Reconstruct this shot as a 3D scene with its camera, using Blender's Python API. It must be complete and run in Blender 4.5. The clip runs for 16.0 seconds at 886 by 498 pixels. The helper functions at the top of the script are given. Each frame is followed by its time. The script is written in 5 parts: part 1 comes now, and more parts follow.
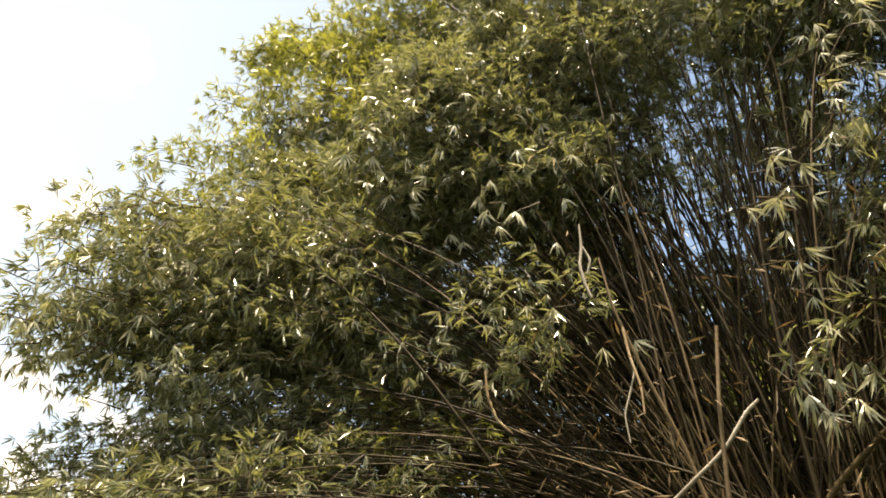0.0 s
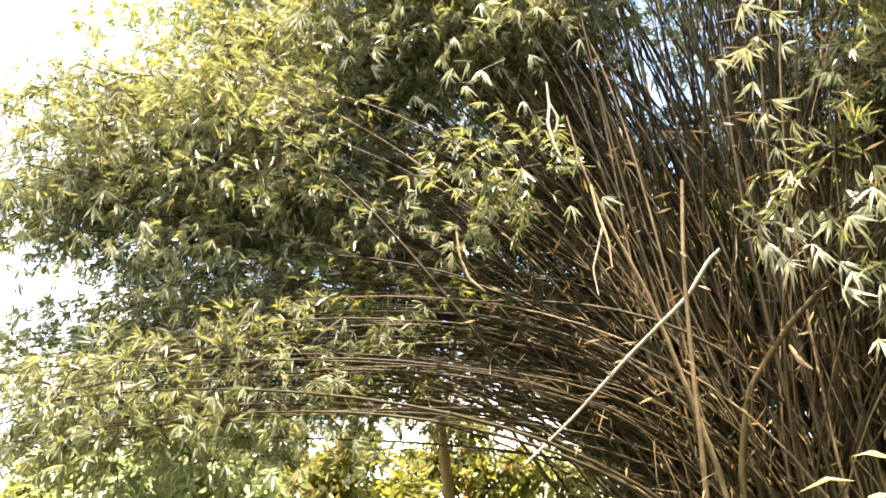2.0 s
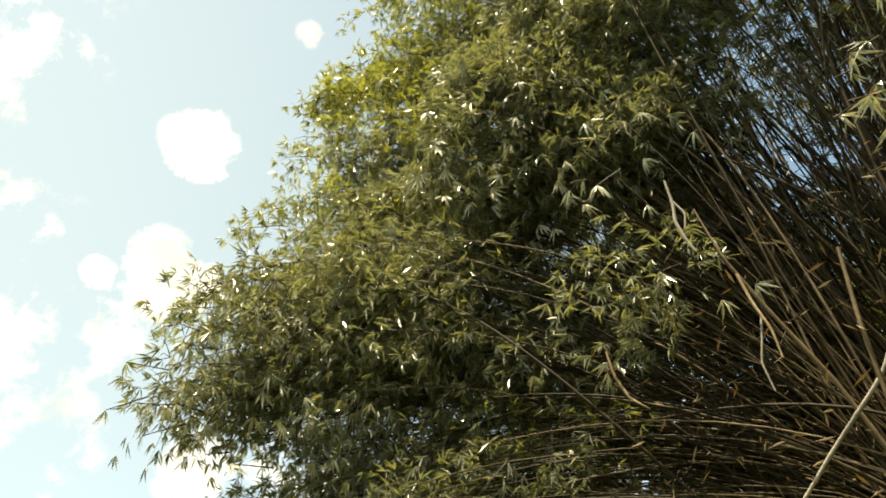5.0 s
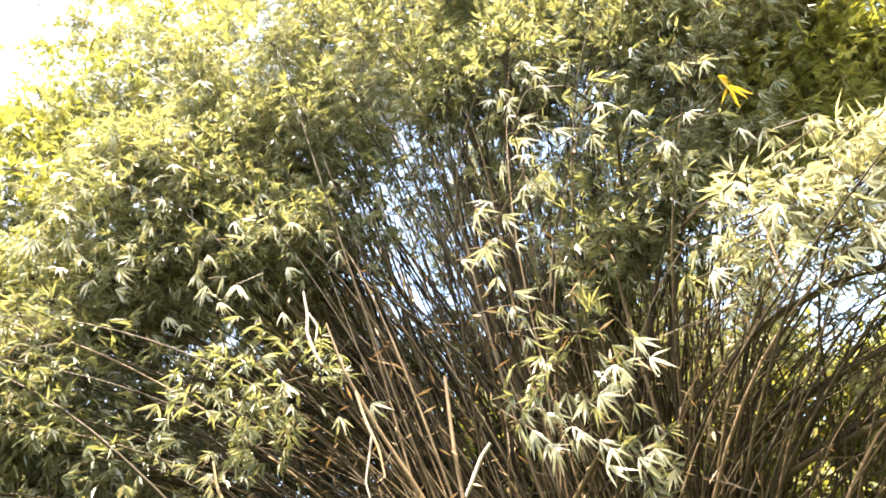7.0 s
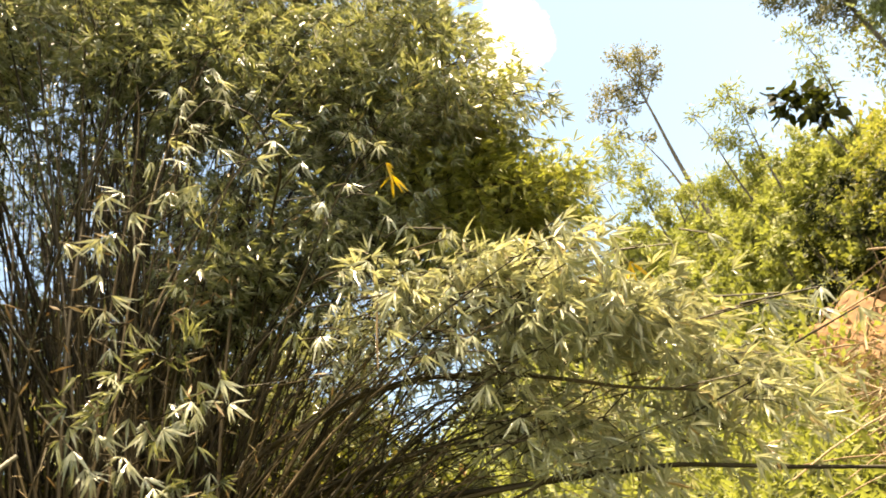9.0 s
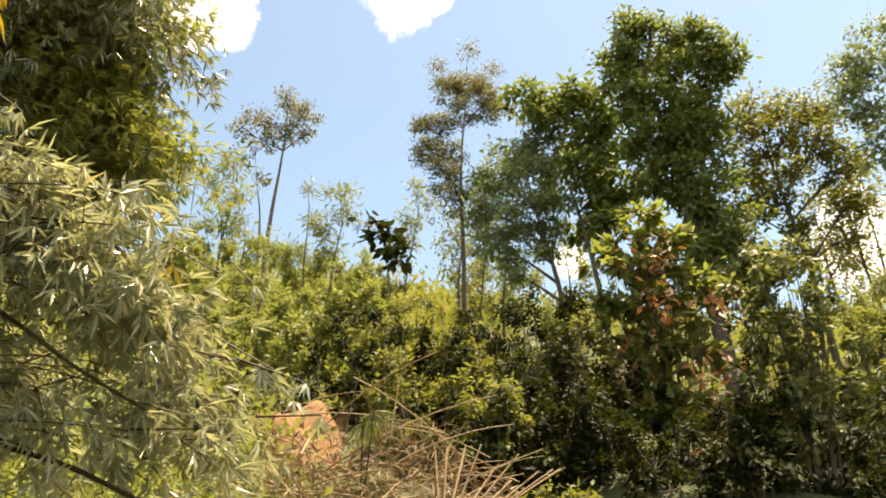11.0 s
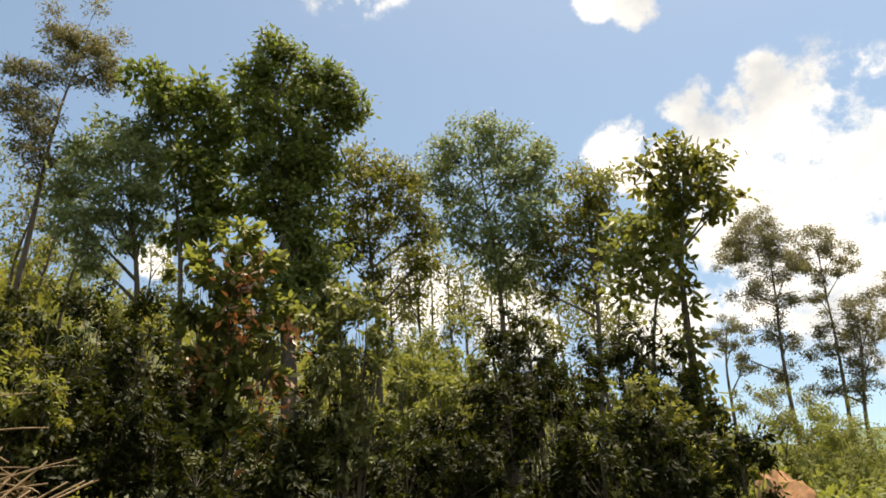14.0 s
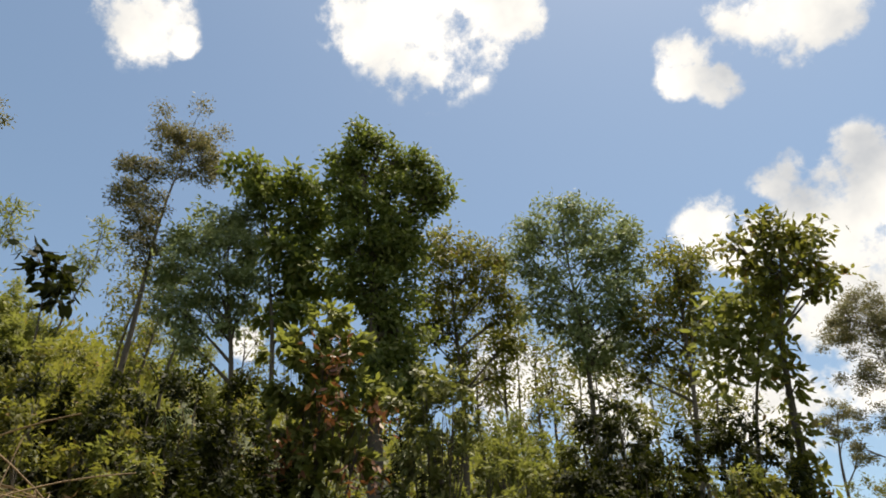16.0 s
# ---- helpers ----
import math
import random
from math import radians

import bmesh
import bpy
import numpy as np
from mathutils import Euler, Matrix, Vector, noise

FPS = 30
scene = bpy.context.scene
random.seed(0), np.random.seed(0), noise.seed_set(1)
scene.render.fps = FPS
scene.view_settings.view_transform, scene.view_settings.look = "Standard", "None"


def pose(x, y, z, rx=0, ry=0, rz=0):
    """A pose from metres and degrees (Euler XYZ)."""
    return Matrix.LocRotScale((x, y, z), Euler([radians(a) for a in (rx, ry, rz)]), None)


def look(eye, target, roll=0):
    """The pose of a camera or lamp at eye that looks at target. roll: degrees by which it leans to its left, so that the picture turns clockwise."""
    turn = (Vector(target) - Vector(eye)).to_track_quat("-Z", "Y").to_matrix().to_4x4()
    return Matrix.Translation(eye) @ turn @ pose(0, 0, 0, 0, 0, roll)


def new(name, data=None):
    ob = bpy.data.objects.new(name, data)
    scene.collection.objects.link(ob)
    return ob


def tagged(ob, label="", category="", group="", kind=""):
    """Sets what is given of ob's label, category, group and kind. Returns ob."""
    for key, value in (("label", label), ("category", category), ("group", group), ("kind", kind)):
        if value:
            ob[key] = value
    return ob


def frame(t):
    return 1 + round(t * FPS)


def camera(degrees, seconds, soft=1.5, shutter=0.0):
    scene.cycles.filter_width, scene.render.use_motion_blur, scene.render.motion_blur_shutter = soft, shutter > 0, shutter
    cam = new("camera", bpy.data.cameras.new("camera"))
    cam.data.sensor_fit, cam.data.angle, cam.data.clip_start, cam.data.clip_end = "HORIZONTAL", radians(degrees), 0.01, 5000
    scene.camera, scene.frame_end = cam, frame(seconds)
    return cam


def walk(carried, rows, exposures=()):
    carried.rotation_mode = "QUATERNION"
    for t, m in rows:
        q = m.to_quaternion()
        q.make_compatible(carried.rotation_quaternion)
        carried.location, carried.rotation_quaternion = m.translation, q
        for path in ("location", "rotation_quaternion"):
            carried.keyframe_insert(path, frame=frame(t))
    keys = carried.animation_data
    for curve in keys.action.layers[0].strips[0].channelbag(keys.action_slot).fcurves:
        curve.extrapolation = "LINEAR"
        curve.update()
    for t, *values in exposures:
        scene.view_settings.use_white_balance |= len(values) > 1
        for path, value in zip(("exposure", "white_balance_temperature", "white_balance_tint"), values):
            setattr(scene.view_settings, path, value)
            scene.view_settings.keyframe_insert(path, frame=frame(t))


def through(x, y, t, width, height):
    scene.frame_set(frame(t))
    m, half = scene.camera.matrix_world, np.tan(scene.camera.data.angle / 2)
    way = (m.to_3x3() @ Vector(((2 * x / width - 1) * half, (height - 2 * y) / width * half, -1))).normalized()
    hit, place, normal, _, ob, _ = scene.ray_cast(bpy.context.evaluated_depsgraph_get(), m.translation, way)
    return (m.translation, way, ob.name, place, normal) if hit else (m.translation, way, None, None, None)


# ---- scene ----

cam = camera(62.8, 16.0, 1.75, 0.12)
ROWS = [
    (0, -0.093, 0.168, 1.555, 126.02, 0.29, -0.07),
    (0.5, -0.117, 0.182, 1.546, 124.05, 2.76, -1.18),
    (1, -0.135, 0.177, 1.568, 118.07, 4.56, -2.47),
    (1.5, -0.154, 0.152, 1.581, 115.26, 5.01, -1.77),
    (2, -0.160, 0.145, 1.592, 114.82, 3.84, -1.56),
    (2.5, -0.147, 0.121, 1.612, 116.79, 2.12, 0.93),
    (3, -0.127, 0.079, 1.614, 120.98, -0.63, 8.20),
    (3.2, -0.101, 0.084, 1.594, 119.03, -0.44, 15.28),
    (5.3, 0.066, 0.251, 1.566, 128.46, 9.57, 14.32),
    (5.5, 0.070, 0.271, 1.568, 128.61, 10.57, 11.27),
    (6, 0.082, 0.305, 1.550, 129.80, 12.96, 5.31),
    (6.5, 0.071, 0.311, 1.579, 130.53, 15.69, -5.18),
    (7, 0.082, 0.351, 1.578, 130.26, 16.85, -12.69),
    (7.5, 0.121, 0.366, 1.581, 127.71, 14.79, -22.39),
    (8, 0.168, 0.375, 1.576, 124.28, 15.61, -31.47),
    (8.5, 0.198, 0.363, 1.573, 123.91, 16.57, -39.71),
    (9, 0.233, 0.373, 1.577, 123.30, 17.38, -47.80),
    (9.5, 0.243, 0.382, 1.583, 119.39, 9.39, -62.44),
    (10, 0.294, 0.364, 1.592, 117.37, 6.00, -74.96),
    (10.2, 0.301, 0.352, 1.585, 116.85, 4.66, -78.99),
    (12.3, 0.275, 0.536, 1.577, 120.25, 0.88, -117.18),
    (12.5, 0.269, 0.521, 1.572, 120.02, 0.95, -118.67),
    (13, 0.279, 0.520, 1.575, 119.22, 2.33, -121.32),
    (13.5, 0.282, 0.482, 1.583, 119.03, 2.97, -125.90),
    (14, 0.307, 0.465, 1.588, 117.43, 3.86, -129.72),
    (14.5, 0.315, 0.496, 1.600, 118.91, 3.09, -127.62),
    (15, 0.278, 0.532, 1.593, 124.10, 0.30, -120.73),
    (15.5, 0.279, 0.514, 1.584, 125.14, -0.37, -119.24),
    (16, 0.294, 0.490, 1.589, 124.06, 1.04, -123.63),
]
EXPOSURE = [(0.0, 1.65, 8300, 14), (0.5, 1.65, 8300, 14), (1.0, 2.87, 8000, 14), (2.5, 3.1, 7800, 14), (3.0, 1.4, 8100, 14), (3.2, 0.9, 7900, 12), (5.3, 1.4, 8700, 2), (5.5, 1.45, 8600, 2), (6.0, 2.15, 7900, 12), (6.5, 3.0, 7900, 14),
            (7.0, 3.52, 7600, 18), (7.5, 3.62, 7600, 18), (8.0, 3.3, 8000, 15), (8.5, 2.97, 8700, 11), (9.0, 2.3, 9100, 11), (10.0, 1.95, 8900, 10), (12.5, 1.21, 7900, 11), (14.0, 1.0, 7700, 10), (16.0, 0.68, 7200, 10)]
walk(cam, [(t, pose(x, y, z, rx, ry, rz)) for t, x, y, z, rx, ry, rz in ROWS], EXPOSURE)

# ---- light ----
SUN_AZ, SUN_EL = 176.0, 76.0  # degrees, clockwise from +y


def toward(az, el):
    a, e = radians(az), radians(el)
    return Vector((math.sin(a) * math.cos(e), math.cos(a) * math.cos(e), math.sin(e)))


sun = new("sun", bpy.data.lights.new("sun", "SUN"))
sun.data.energy, sun.data.angle, sun.data.color = 5.0, radians(0.6), (1.0, 0.93, 0.8)
sun.matrix_world = look(toward(SUN_AZ, SUN_EL) * 100, (0, 0, 0))

# clouds: azimuth, elevation, half width in degrees
CLOUDS = [(123.3, 51.8, 4.4), (130.2, 52, 3), (119.2, 50.5, 2.3), (115.1, 52, 2.7), (91.9, 47.5, 2.5), (96.2, 47, 1), (159.1, 46.6, 2.8), (162.8, 44.7, 2.7), (150.4, 44.8, 1.8),
     (152.8, 42.7, 1.3), (148.4, 44.3, 1), (160, 31.4, 3.7), (156.7, 31.7, 2.3), (155.9, 35.3, 1.3), (160.4, 28.4, 4), (148.7, 32.5, 2), (151.5, 31, 2), (163.3, 27.5, 5.7),
     (157.4, 29.3, 3.3), (159.1, 23.7, 5), (154.8, 34.7, 1.3), (148.4, 31.4, 1.3), (148.2, 20.5, 4)]
# those between azimuth 180 and 320 are unseen, added as fill light
CLOUDS += [(136.8, 21.6, 3.7), (129.8, 24, 3), (107.3, 25.9, 1), (162.2, 18.7, 4), (72.8, 44.1, 2.5), (69.2, 42.2, 2), (-34.1, 34.6, 1.7), (-37.5, 33.9, 1.7), (-39.8, 31, 2),
     (-41.9, 35, 1), (-22.8, 54.1, 1), (-36.9, 36.1, 2), (-32.2, 21.3, 2), (-34.6, 45.4, 2), (-20, 8, 11), (5, 9, 9), (-75, 48, 9), (200, 30, 14),
     (225, 45, 16), (250, 28, 16), (280, 50, 14), (300, 25, 12), (180, 62, 9), (320, 70, 8)]
world = bpy.data.worlds.new("sky")
world.use_nodes = True
scene.world = world
nt = world.node_tree
nt.nodes.clear()


def node(tree, kind, **values):
    n = tree.nodes.new(kind)
    for key, value in values.items():
        if key in n.inputs:
            n.inputs[key].default_value = value
    return n


def ramp_of(tree, stops):
    r = tree.nodes.new("ShaderNodeValToRGB")
    while len(r.color_ramp.elements) < len(stops):
        r.color_ramp.elements.new(0.5)
    for e, (at, c) in zip(r.color_ramp.elements, stops):
        e.position, e.color = at, (*c, 1)
    return r


out = nt.nodes.new("ShaderNodeOutputWorld")
bg = nt.nodes.new("ShaderNodeBackground")
sky = nt.nodes.new("ShaderNodeTexSky")
sky.sky_type, sky.sun_disc = "NISHITA", False
sky.sun_elevation, sky.sun_rotation = radians(SUN_EL), radians(SUN_AZ)
sky.air_density, sky.dust_density, sky.ozone_density = 1.0, 0.7, 0.8
coord = nt.nodes.new("ShaderNodeTexCoord")
noise_n = node(nt, "ShaderNodeTexNoise", Scale=13.0, Detail=9.0, Roughness=0.62)
nt.links.new(coord.outputs["Generated"], noise_n.inputs["Vector"])
best = None
for az, el, half in CLOUDS:
    dot = nt.nodes.new("ShaderNodeVectorMath")
    dot.operation = "DOT_PRODUCT"
    dot.inputs[1].default_value = toward(az, el)
    nt.links.new(coord.outputs["Generated"], dot.inputs[0])
    ramp = nt.nodes.new("ShaderNodeMapRange")
    ramp.inputs["From Min"].default_value = math.cos(radians(half * 1.7))
    ramp.inputs["From Max"].default_value = math.cos(radians(half * 0.35))
    nt.links.new(dot.outputs["Value"], ramp.inputs["Value"])
    if best is None:
        best = ramp.outputs[0]
    else:
        top = nt.nodes.new("ShaderNodeMath")
        top.operation = "MAXIMUM"
        nt.links.new(best, top.inputs[0]), nt.links.new(ramp.outputs[0], top.inputs[1])
        best = top.outputs[0]
add = nt.nodes.new("ShaderNodeMath")
add.operation, add.inputs[1].default_value = "MULTIPLY_ADD", 3.4
nt.links.new(noise_n.outputs[0], add.inputs[0]), nt.links.new(best, add.inputs[2])
edge = nt.nodes.new("ShaderNodeMapRange")
edge.interpolation_type = "SMOOTHSTEP"
edge.inputs["From Min"].default_value, edge.inputs["From Max"].default_value = 2.0, 2.6
nt.links.new(add.outputs[0], edge.inputs["Value"])
scale = nt.nodes.new("ShaderNodeVectorMath")
scale.operation = "MULTIPLY"
scale.inputs[1].default_value = (0.099, 0.104, 0.1)
nt.links.new(sky.outputs[0], scale.inputs[0])
blend = nt.nodes.new("ShaderNodeMix")
blend.data_type = "RGBA"
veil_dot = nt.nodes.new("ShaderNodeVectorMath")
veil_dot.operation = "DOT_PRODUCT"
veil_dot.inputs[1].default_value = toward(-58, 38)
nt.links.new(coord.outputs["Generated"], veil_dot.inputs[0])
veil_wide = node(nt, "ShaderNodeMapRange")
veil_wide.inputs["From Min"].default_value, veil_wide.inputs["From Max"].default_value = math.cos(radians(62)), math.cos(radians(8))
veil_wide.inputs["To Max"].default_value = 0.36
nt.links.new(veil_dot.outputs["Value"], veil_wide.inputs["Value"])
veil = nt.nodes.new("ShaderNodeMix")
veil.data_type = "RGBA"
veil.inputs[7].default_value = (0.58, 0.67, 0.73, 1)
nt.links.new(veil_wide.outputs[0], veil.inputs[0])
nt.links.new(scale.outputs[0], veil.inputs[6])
only = nt.nodes.new("ShaderNodeMapRange")
only.inputs["From Min"].default_value, only.inputs["From Max"].default_value = 0.02, 0.3
nt.links.new(best, only.inputs["Value"])
near_cloud = nt.nodes.new("ShaderNodeMath")
near_cloud.operation = "MULTIPLY"
nt.links.new(edge.outputs[0], near_cloud.inputs[0]), nt.links.new(only.outputs[0], near_cloud.inputs[1])
nt.links.new(near_cloud.outputs[0], blend.inputs[0])
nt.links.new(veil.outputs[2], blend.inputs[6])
puffs = node(nt, "ShaderNodeTexNoise", Scale=7.0, Detail=5.0, Roughness=0.5)
nt.links.new(coord.outputs["Generated"], puffs.inputs["Vector"])
shade = ramp_of(nt, [(0.32, (0.37, 0.4, 0.45)), (0.5, (0.61, 0.62, 0.63)), (0.68, (0.8, 0.79, 0.78))])
nt.links.new(puffs.outputs[0], shade.inputs[0])
nt.links.new(shade.outputs[0], blend.inputs[7])
nt.links.new(blend.outputs[2], bg.inputs["Color"])
nt.links.new(bg.outputs[0], out.inputs["Surface"])


# ---- materials ----
def material(name):
    m = bpy.data.materials.new(name)
    m.use_nodes = True
    t = m.node_tree
    return m, t, t.nodes["Principled BSDF"]


def leaf_material(name, stops, through=(0.3, 0.42, 0.04), share=0.35, rough=0.38, gloss=0.5):
    """A leaf: each one takes its own tone; thin, glossy and letting light through."""
    m, t, p = material(name)
    g = t.nodes.new("ShaderNodeNewGeometry")
    r = ramp_of(t, stops)
    t.links.new(g.outputs["Random Per Island"], r.inputs[0])
    n = node(t, "ShaderNodeTexNoise", Scale=0.9, Detail=3.0)
    tc = t.nodes.new("ShaderNodeTexCoord")
    t.links.new(tc.outputs["Object"], n.inputs["Vector"])
    hsv = t.nodes.new("ShaderNodeHueSaturation")
    mr = t.nodes.new("ShaderNodeMapRange")
    mr.inputs["From Min"].default_value, mr.inputs["From Max"].default_value = 0.3, 0.7
    mr.inputs["To Min"].default_value, mr.inputs["To Max"].default_value = 0.75, 1.25
    t.links.new(n.outputs[0], mr.inputs["Value"])
    t.links.new(mr.outputs[0], hsv.inputs["Value"])
    t.links.new(r.outputs[0], hsv.inputs["Color"])
    t.links.new(hsv.outputs[0], p.inputs["Base Color"])
    p.inputs["Roughness"].default_value = rough
    p.inputs["Specular IOR Level"].default_value = gloss
    tr = t.nodes.new("ShaderNodeBsdfTranslucent")
    tint = t.nodes.new("ShaderNodeMix")
    tint.data_type = "RGBA"
    tint.inputs[0].default_value = 0.6
    t.links.new(hsv.outputs[0], tint.inputs[6])
    tint.inputs[7].default_value = (*through, 1)
    t.links.new(tint.outputs[2], tr.inputs["Color"])
    mix = t.nodes.new("ShaderNodeMixShader")
    mix.inputs[0].default_value = share
    t.links.new(p.outputs[0], mix.inputs[1]), t.links.new(tr.outputs[0], mix.inputs[2])
    t.links.new(mix.outputs[0], t.nodes["Material Output"].inputs["Surface"])
    return m


def rough_material(name, stops, size=3.0, stretch=(1, 1, 1), rough=0.8, bump=0.3, fine=40.0, vary=0.0):
    """Bark, wood, soil: two scales of noise on object coordinates, with fine relief."""
    m, t, p = material(name)
    tc = t.nodes.new("ShaderNodeTexCoord")
    mp = t.nodes.new("ShaderNodeMapping")
    mp.inputs["Scale"].default_value = stretch
    t.links.new(tc.outputs["Object"], mp.inputs["Vector"])
    a = node(t, "ShaderNodeTexNoise", Scale=size, Detail=6.0, Roughness=0.65)
    b = node(t, "ShaderNodeTexNoise", Scale=fine, Detail=4.0)
    t.links.new(mp.outputs[0], a.inputs["Vector"]), t.links.new(mp.outputs[0], b.inputs["Vector"])
    s = t.nodes.new("ShaderNodeMath")
    s.operation, s.inputs[1].default_value = "MULTIPLY_ADD", 0.35
    t.links.new(b.outputs[0], s.inputs[0]), t.links.new(a.outputs[0], s.inputs[2])
    v = t.nodes.new("ShaderNodeMath")
    v.operation, v.inputs[1].default_value = "MULTIPLY_ADD", vary
    oi = t.nodes.new("ShaderNodeObjectInfo")
    t.links.new(oi.outputs["Random"], v.inputs[0]), t.links.new(s.outputs[0], v.inputs[2])
    off = t.nodes.new("ShaderNodeMath")
    off.operation, off.inputs[1].default_value = "SUBTRACT", 0.175 + vary / 2
    t.links.new(v.outputs[0], off.inputs[0])
    r = ramp_of(t, stops)
    t.links.new(off.outputs[0], r.inputs[0])
    t.links.new(r.outputs[0], p.inputs["Base Color"])
    p.inputs["Roughness"].default_value = rough
    bp = t.nodes.new("ShaderNodeBump")
    bp.inputs["Strength"].default_value, bp.inputs["Distance"].default_value = bump, 0.02
    t.links.new(s.outputs[0], bp.inputs["Height"])
    t.links.new(bp.outputs[0], p.inputs["Normal"])
    return m


BAMBOO_LEAF = leaf_material("bamboo_leaf", [(0.0, (0.065, 0.09, 0.05)), (0.45, (0.135, 0.155, 0.1)), (0.8, (0.22, 0.235, 0.17)), (0.93, (0.36, 0.365, 0.28)), (0.98, (0.3, 0.22, 0.11))], through=(0.45, 0.45, 0.1), share=0.32, rough=0.27, gloss=1.0)
# paler copy of the bamboo leaf: sunlight and sheen are put into its colour
PALE_SUNLIT_LEAF = leaf_material("pale_sunlit_bamboo_leaf", [(0.0, (0.19, 0.21, 0.14)), (0.6, (0.33, 0.335, 0.225)), (0.92, (0.49, 0.49, 0.36)), (1.0, (0.38, 0.2, 0.06))], through=(0.54, 0.51, 0.17), share=0.38, rough=0.28, gloss=0.9)
# yellower copy of the bamboo leaf, with the glow of backlight in its colour
BACKLIT_LEAF = leaf_material("backlit_bamboo_leaf", [(0.0, (0.1, 0.125, 0.035)), (0.5, (0.17, 0.19, 0.06)), (0.85, (0.25, 0.26, 0.1)), (1.0, (0.34, 0.28, 0.11))], through=(0.52, 0.53, 0.055), share=0.44, rough=0.3, gloss=0.9)
# near-black: the deep shade under the trees is put into this leaf colour
DARK_SHADED_LEAF = leaf_material("dark_shaded_leaf", [(0.0, (0.006, 0.01, 0.003)), (0.6, (0.013, 0.018, 0.0045)), (0.95, (0.04, 0.045, 0.012))], through=(0.06, 0.07, 0.008), share=0.3, rough=0.6, gloss=0.12)
VINE_LEAF = leaf_material("vine_leaf", [(0, (0.046, 0.0713, 0.0207)), (0.6, (0.0978, 0.127, 0.0368)), (0.95, (0.207, 0.213, 0.0805))], through=(0.3, 0.36, 0.05), share=0.38, rough=0.58, gloss=0.22)
GREY_LEAF = leaf_material("grey_leaf", [(0, (0.078, 0.0806, 0.0416)), (0.6, (0.137, 0.13, 0.0676)), (0.95, (0.247, 0.189, 0.0975))], through=(0.28, 0.26, 0.09), share=0.38, rough=0.6, gloss=0.25)
SILVER_LEAF = leaf_material("silver_leaf", [(0, (0.101, 0.141, 0.0616)), (0.6, (0.18, 0.229, 0.102)), (0.95, (0.304, 0.344, 0.171))], through=(0.3, 0.34, 0.12), share=0.38, rough=0.55, gloss=0.3)
MOUND_LEAF = leaf_material("mound_leaf", [(0.0, (0.07, 0.085, 0.028)), (0.6, (0.135, 0.15, 0.055)), (0.95, (0.24, 0.235, 0.11))], through=(0.32, 0.34, 0.06), share=0.34, rough=0.5, gloss=0.3)
MID_LEAF = leaf_material("mid_leaf", [(0, (0.0419, 0.0538, 0.012)), (0.6, (0.0867, 0.0957, 0.0224)), (0.93, (0.157, 0.15, 0.0449)), (0.995, (0.255, 0.105, 0.0449))], through=(0.34, 0.34, 0.05), share=0.42, rough=0.5, gloss=0.25)
LIGHT_LEAF = leaf_material("light_leaf", [(0.0, (0.08, 0.1, 0.024)), (0.6, (0.155, 0.17, 0.05)), (1.0, (0.27, 0.265, 0.1))], through=(0.35, 0.38, 0.06), share=0.38, rough=0.55, gloss=0.25)
RED_LEAF = leaf_material("red_leaf", [(0.0, (0.12, 0.045, 0.02)), (1.0, (0.22, 0.1, 0.045))], through=(0.25, 0.1, 0.03), share=0.3)
YELLOW_LEAF = leaf_material("yellow_leaf", [(0.0, (0.5, 0.28, 0.02)), (1.0, (0.6, 0.45, 0.05))], through=(0.7, 0.45, 0.02), share=0.3)
DRY_LEAF = leaf_material("dry_leaf", [(0.0, (0.09, 0.055, 0.022)), (0.6, (0.17, 0.11, 0.05)), (1.0, (0.27, 0.2, 0.11))], through=(0.25, 0.14, 0.05), share=0.2, rough=0.6)
# darkened brown: shade inside the clump is partly put into the culm colour
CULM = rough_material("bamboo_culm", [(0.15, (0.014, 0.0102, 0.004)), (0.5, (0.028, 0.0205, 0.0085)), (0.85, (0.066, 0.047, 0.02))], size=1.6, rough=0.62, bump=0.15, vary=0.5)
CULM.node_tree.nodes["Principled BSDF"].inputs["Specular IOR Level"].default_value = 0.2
DEAD_WOOD = rough_material("dead_wood", [(0.25, (0.15, 0.095, 0.05)), (0.6, (0.27, 0.185, 0.105)), (0.85, (0.42, 0.33, 0.22))], size=4.0, rough=0.8, vary=0.3)
TAN_CULM = rough_material("tan_culm", [(0.25, (0.06, 0.038, 0.018)), (0.6, (0.12, 0.08, 0.04)), (0.85, (0.2, 0.15, 0.085))], size=4.0, rough=0.7, vary=0.3)
GREY_WOOD = rough_material("grey_wood", [(0.25, (0.16, 0.14, 0.115)), (0.6, (0.28, 0.255, 0.22)), (0.85, (0.42, 0.39, 0.34))], size=5.0, rough=0.85)
BARK = rough_material("bark", [(0.25, (0.04, 0.033, 0.026)), (0.55, (0.09, 0.075, 0.058)), (0.85, (0.19, 0.165, 0.13))], size=2.0, stretch=(1, 1, 0.35), rough=0.9, bump=0.6)
SOIL = rough_material("soil", [(0.25, (0.07, 0.03, 0.013)), (0.45, (0.15, 0.07, 0.028)), (0.6, (0.22, 0.11, 0.045)), (0.8, (0.28, 0.155, 0.075))], size=2.6, rough=0.95, bump=0.8, fine=14.0)
GROUND = rough_material("ground", [(0.25, (0.02, 0.025, 0.009)), (0.5, (0.04, 0.05, 0.015)), (0.7, (0.07, 0.07, 0.024)), (0.9, (0.13, 0.085, 0.04))], size=0.35, rough=0.95, bump=0.8, fine=6.0)
HILL = rough_material("far_hill", [(0.3, (0.05, 0.085, 0.06)), (0.7, (0.09, 0.13, 0.08))], size=0.02, rough=1.0, bump=0.5, fine=0.3)


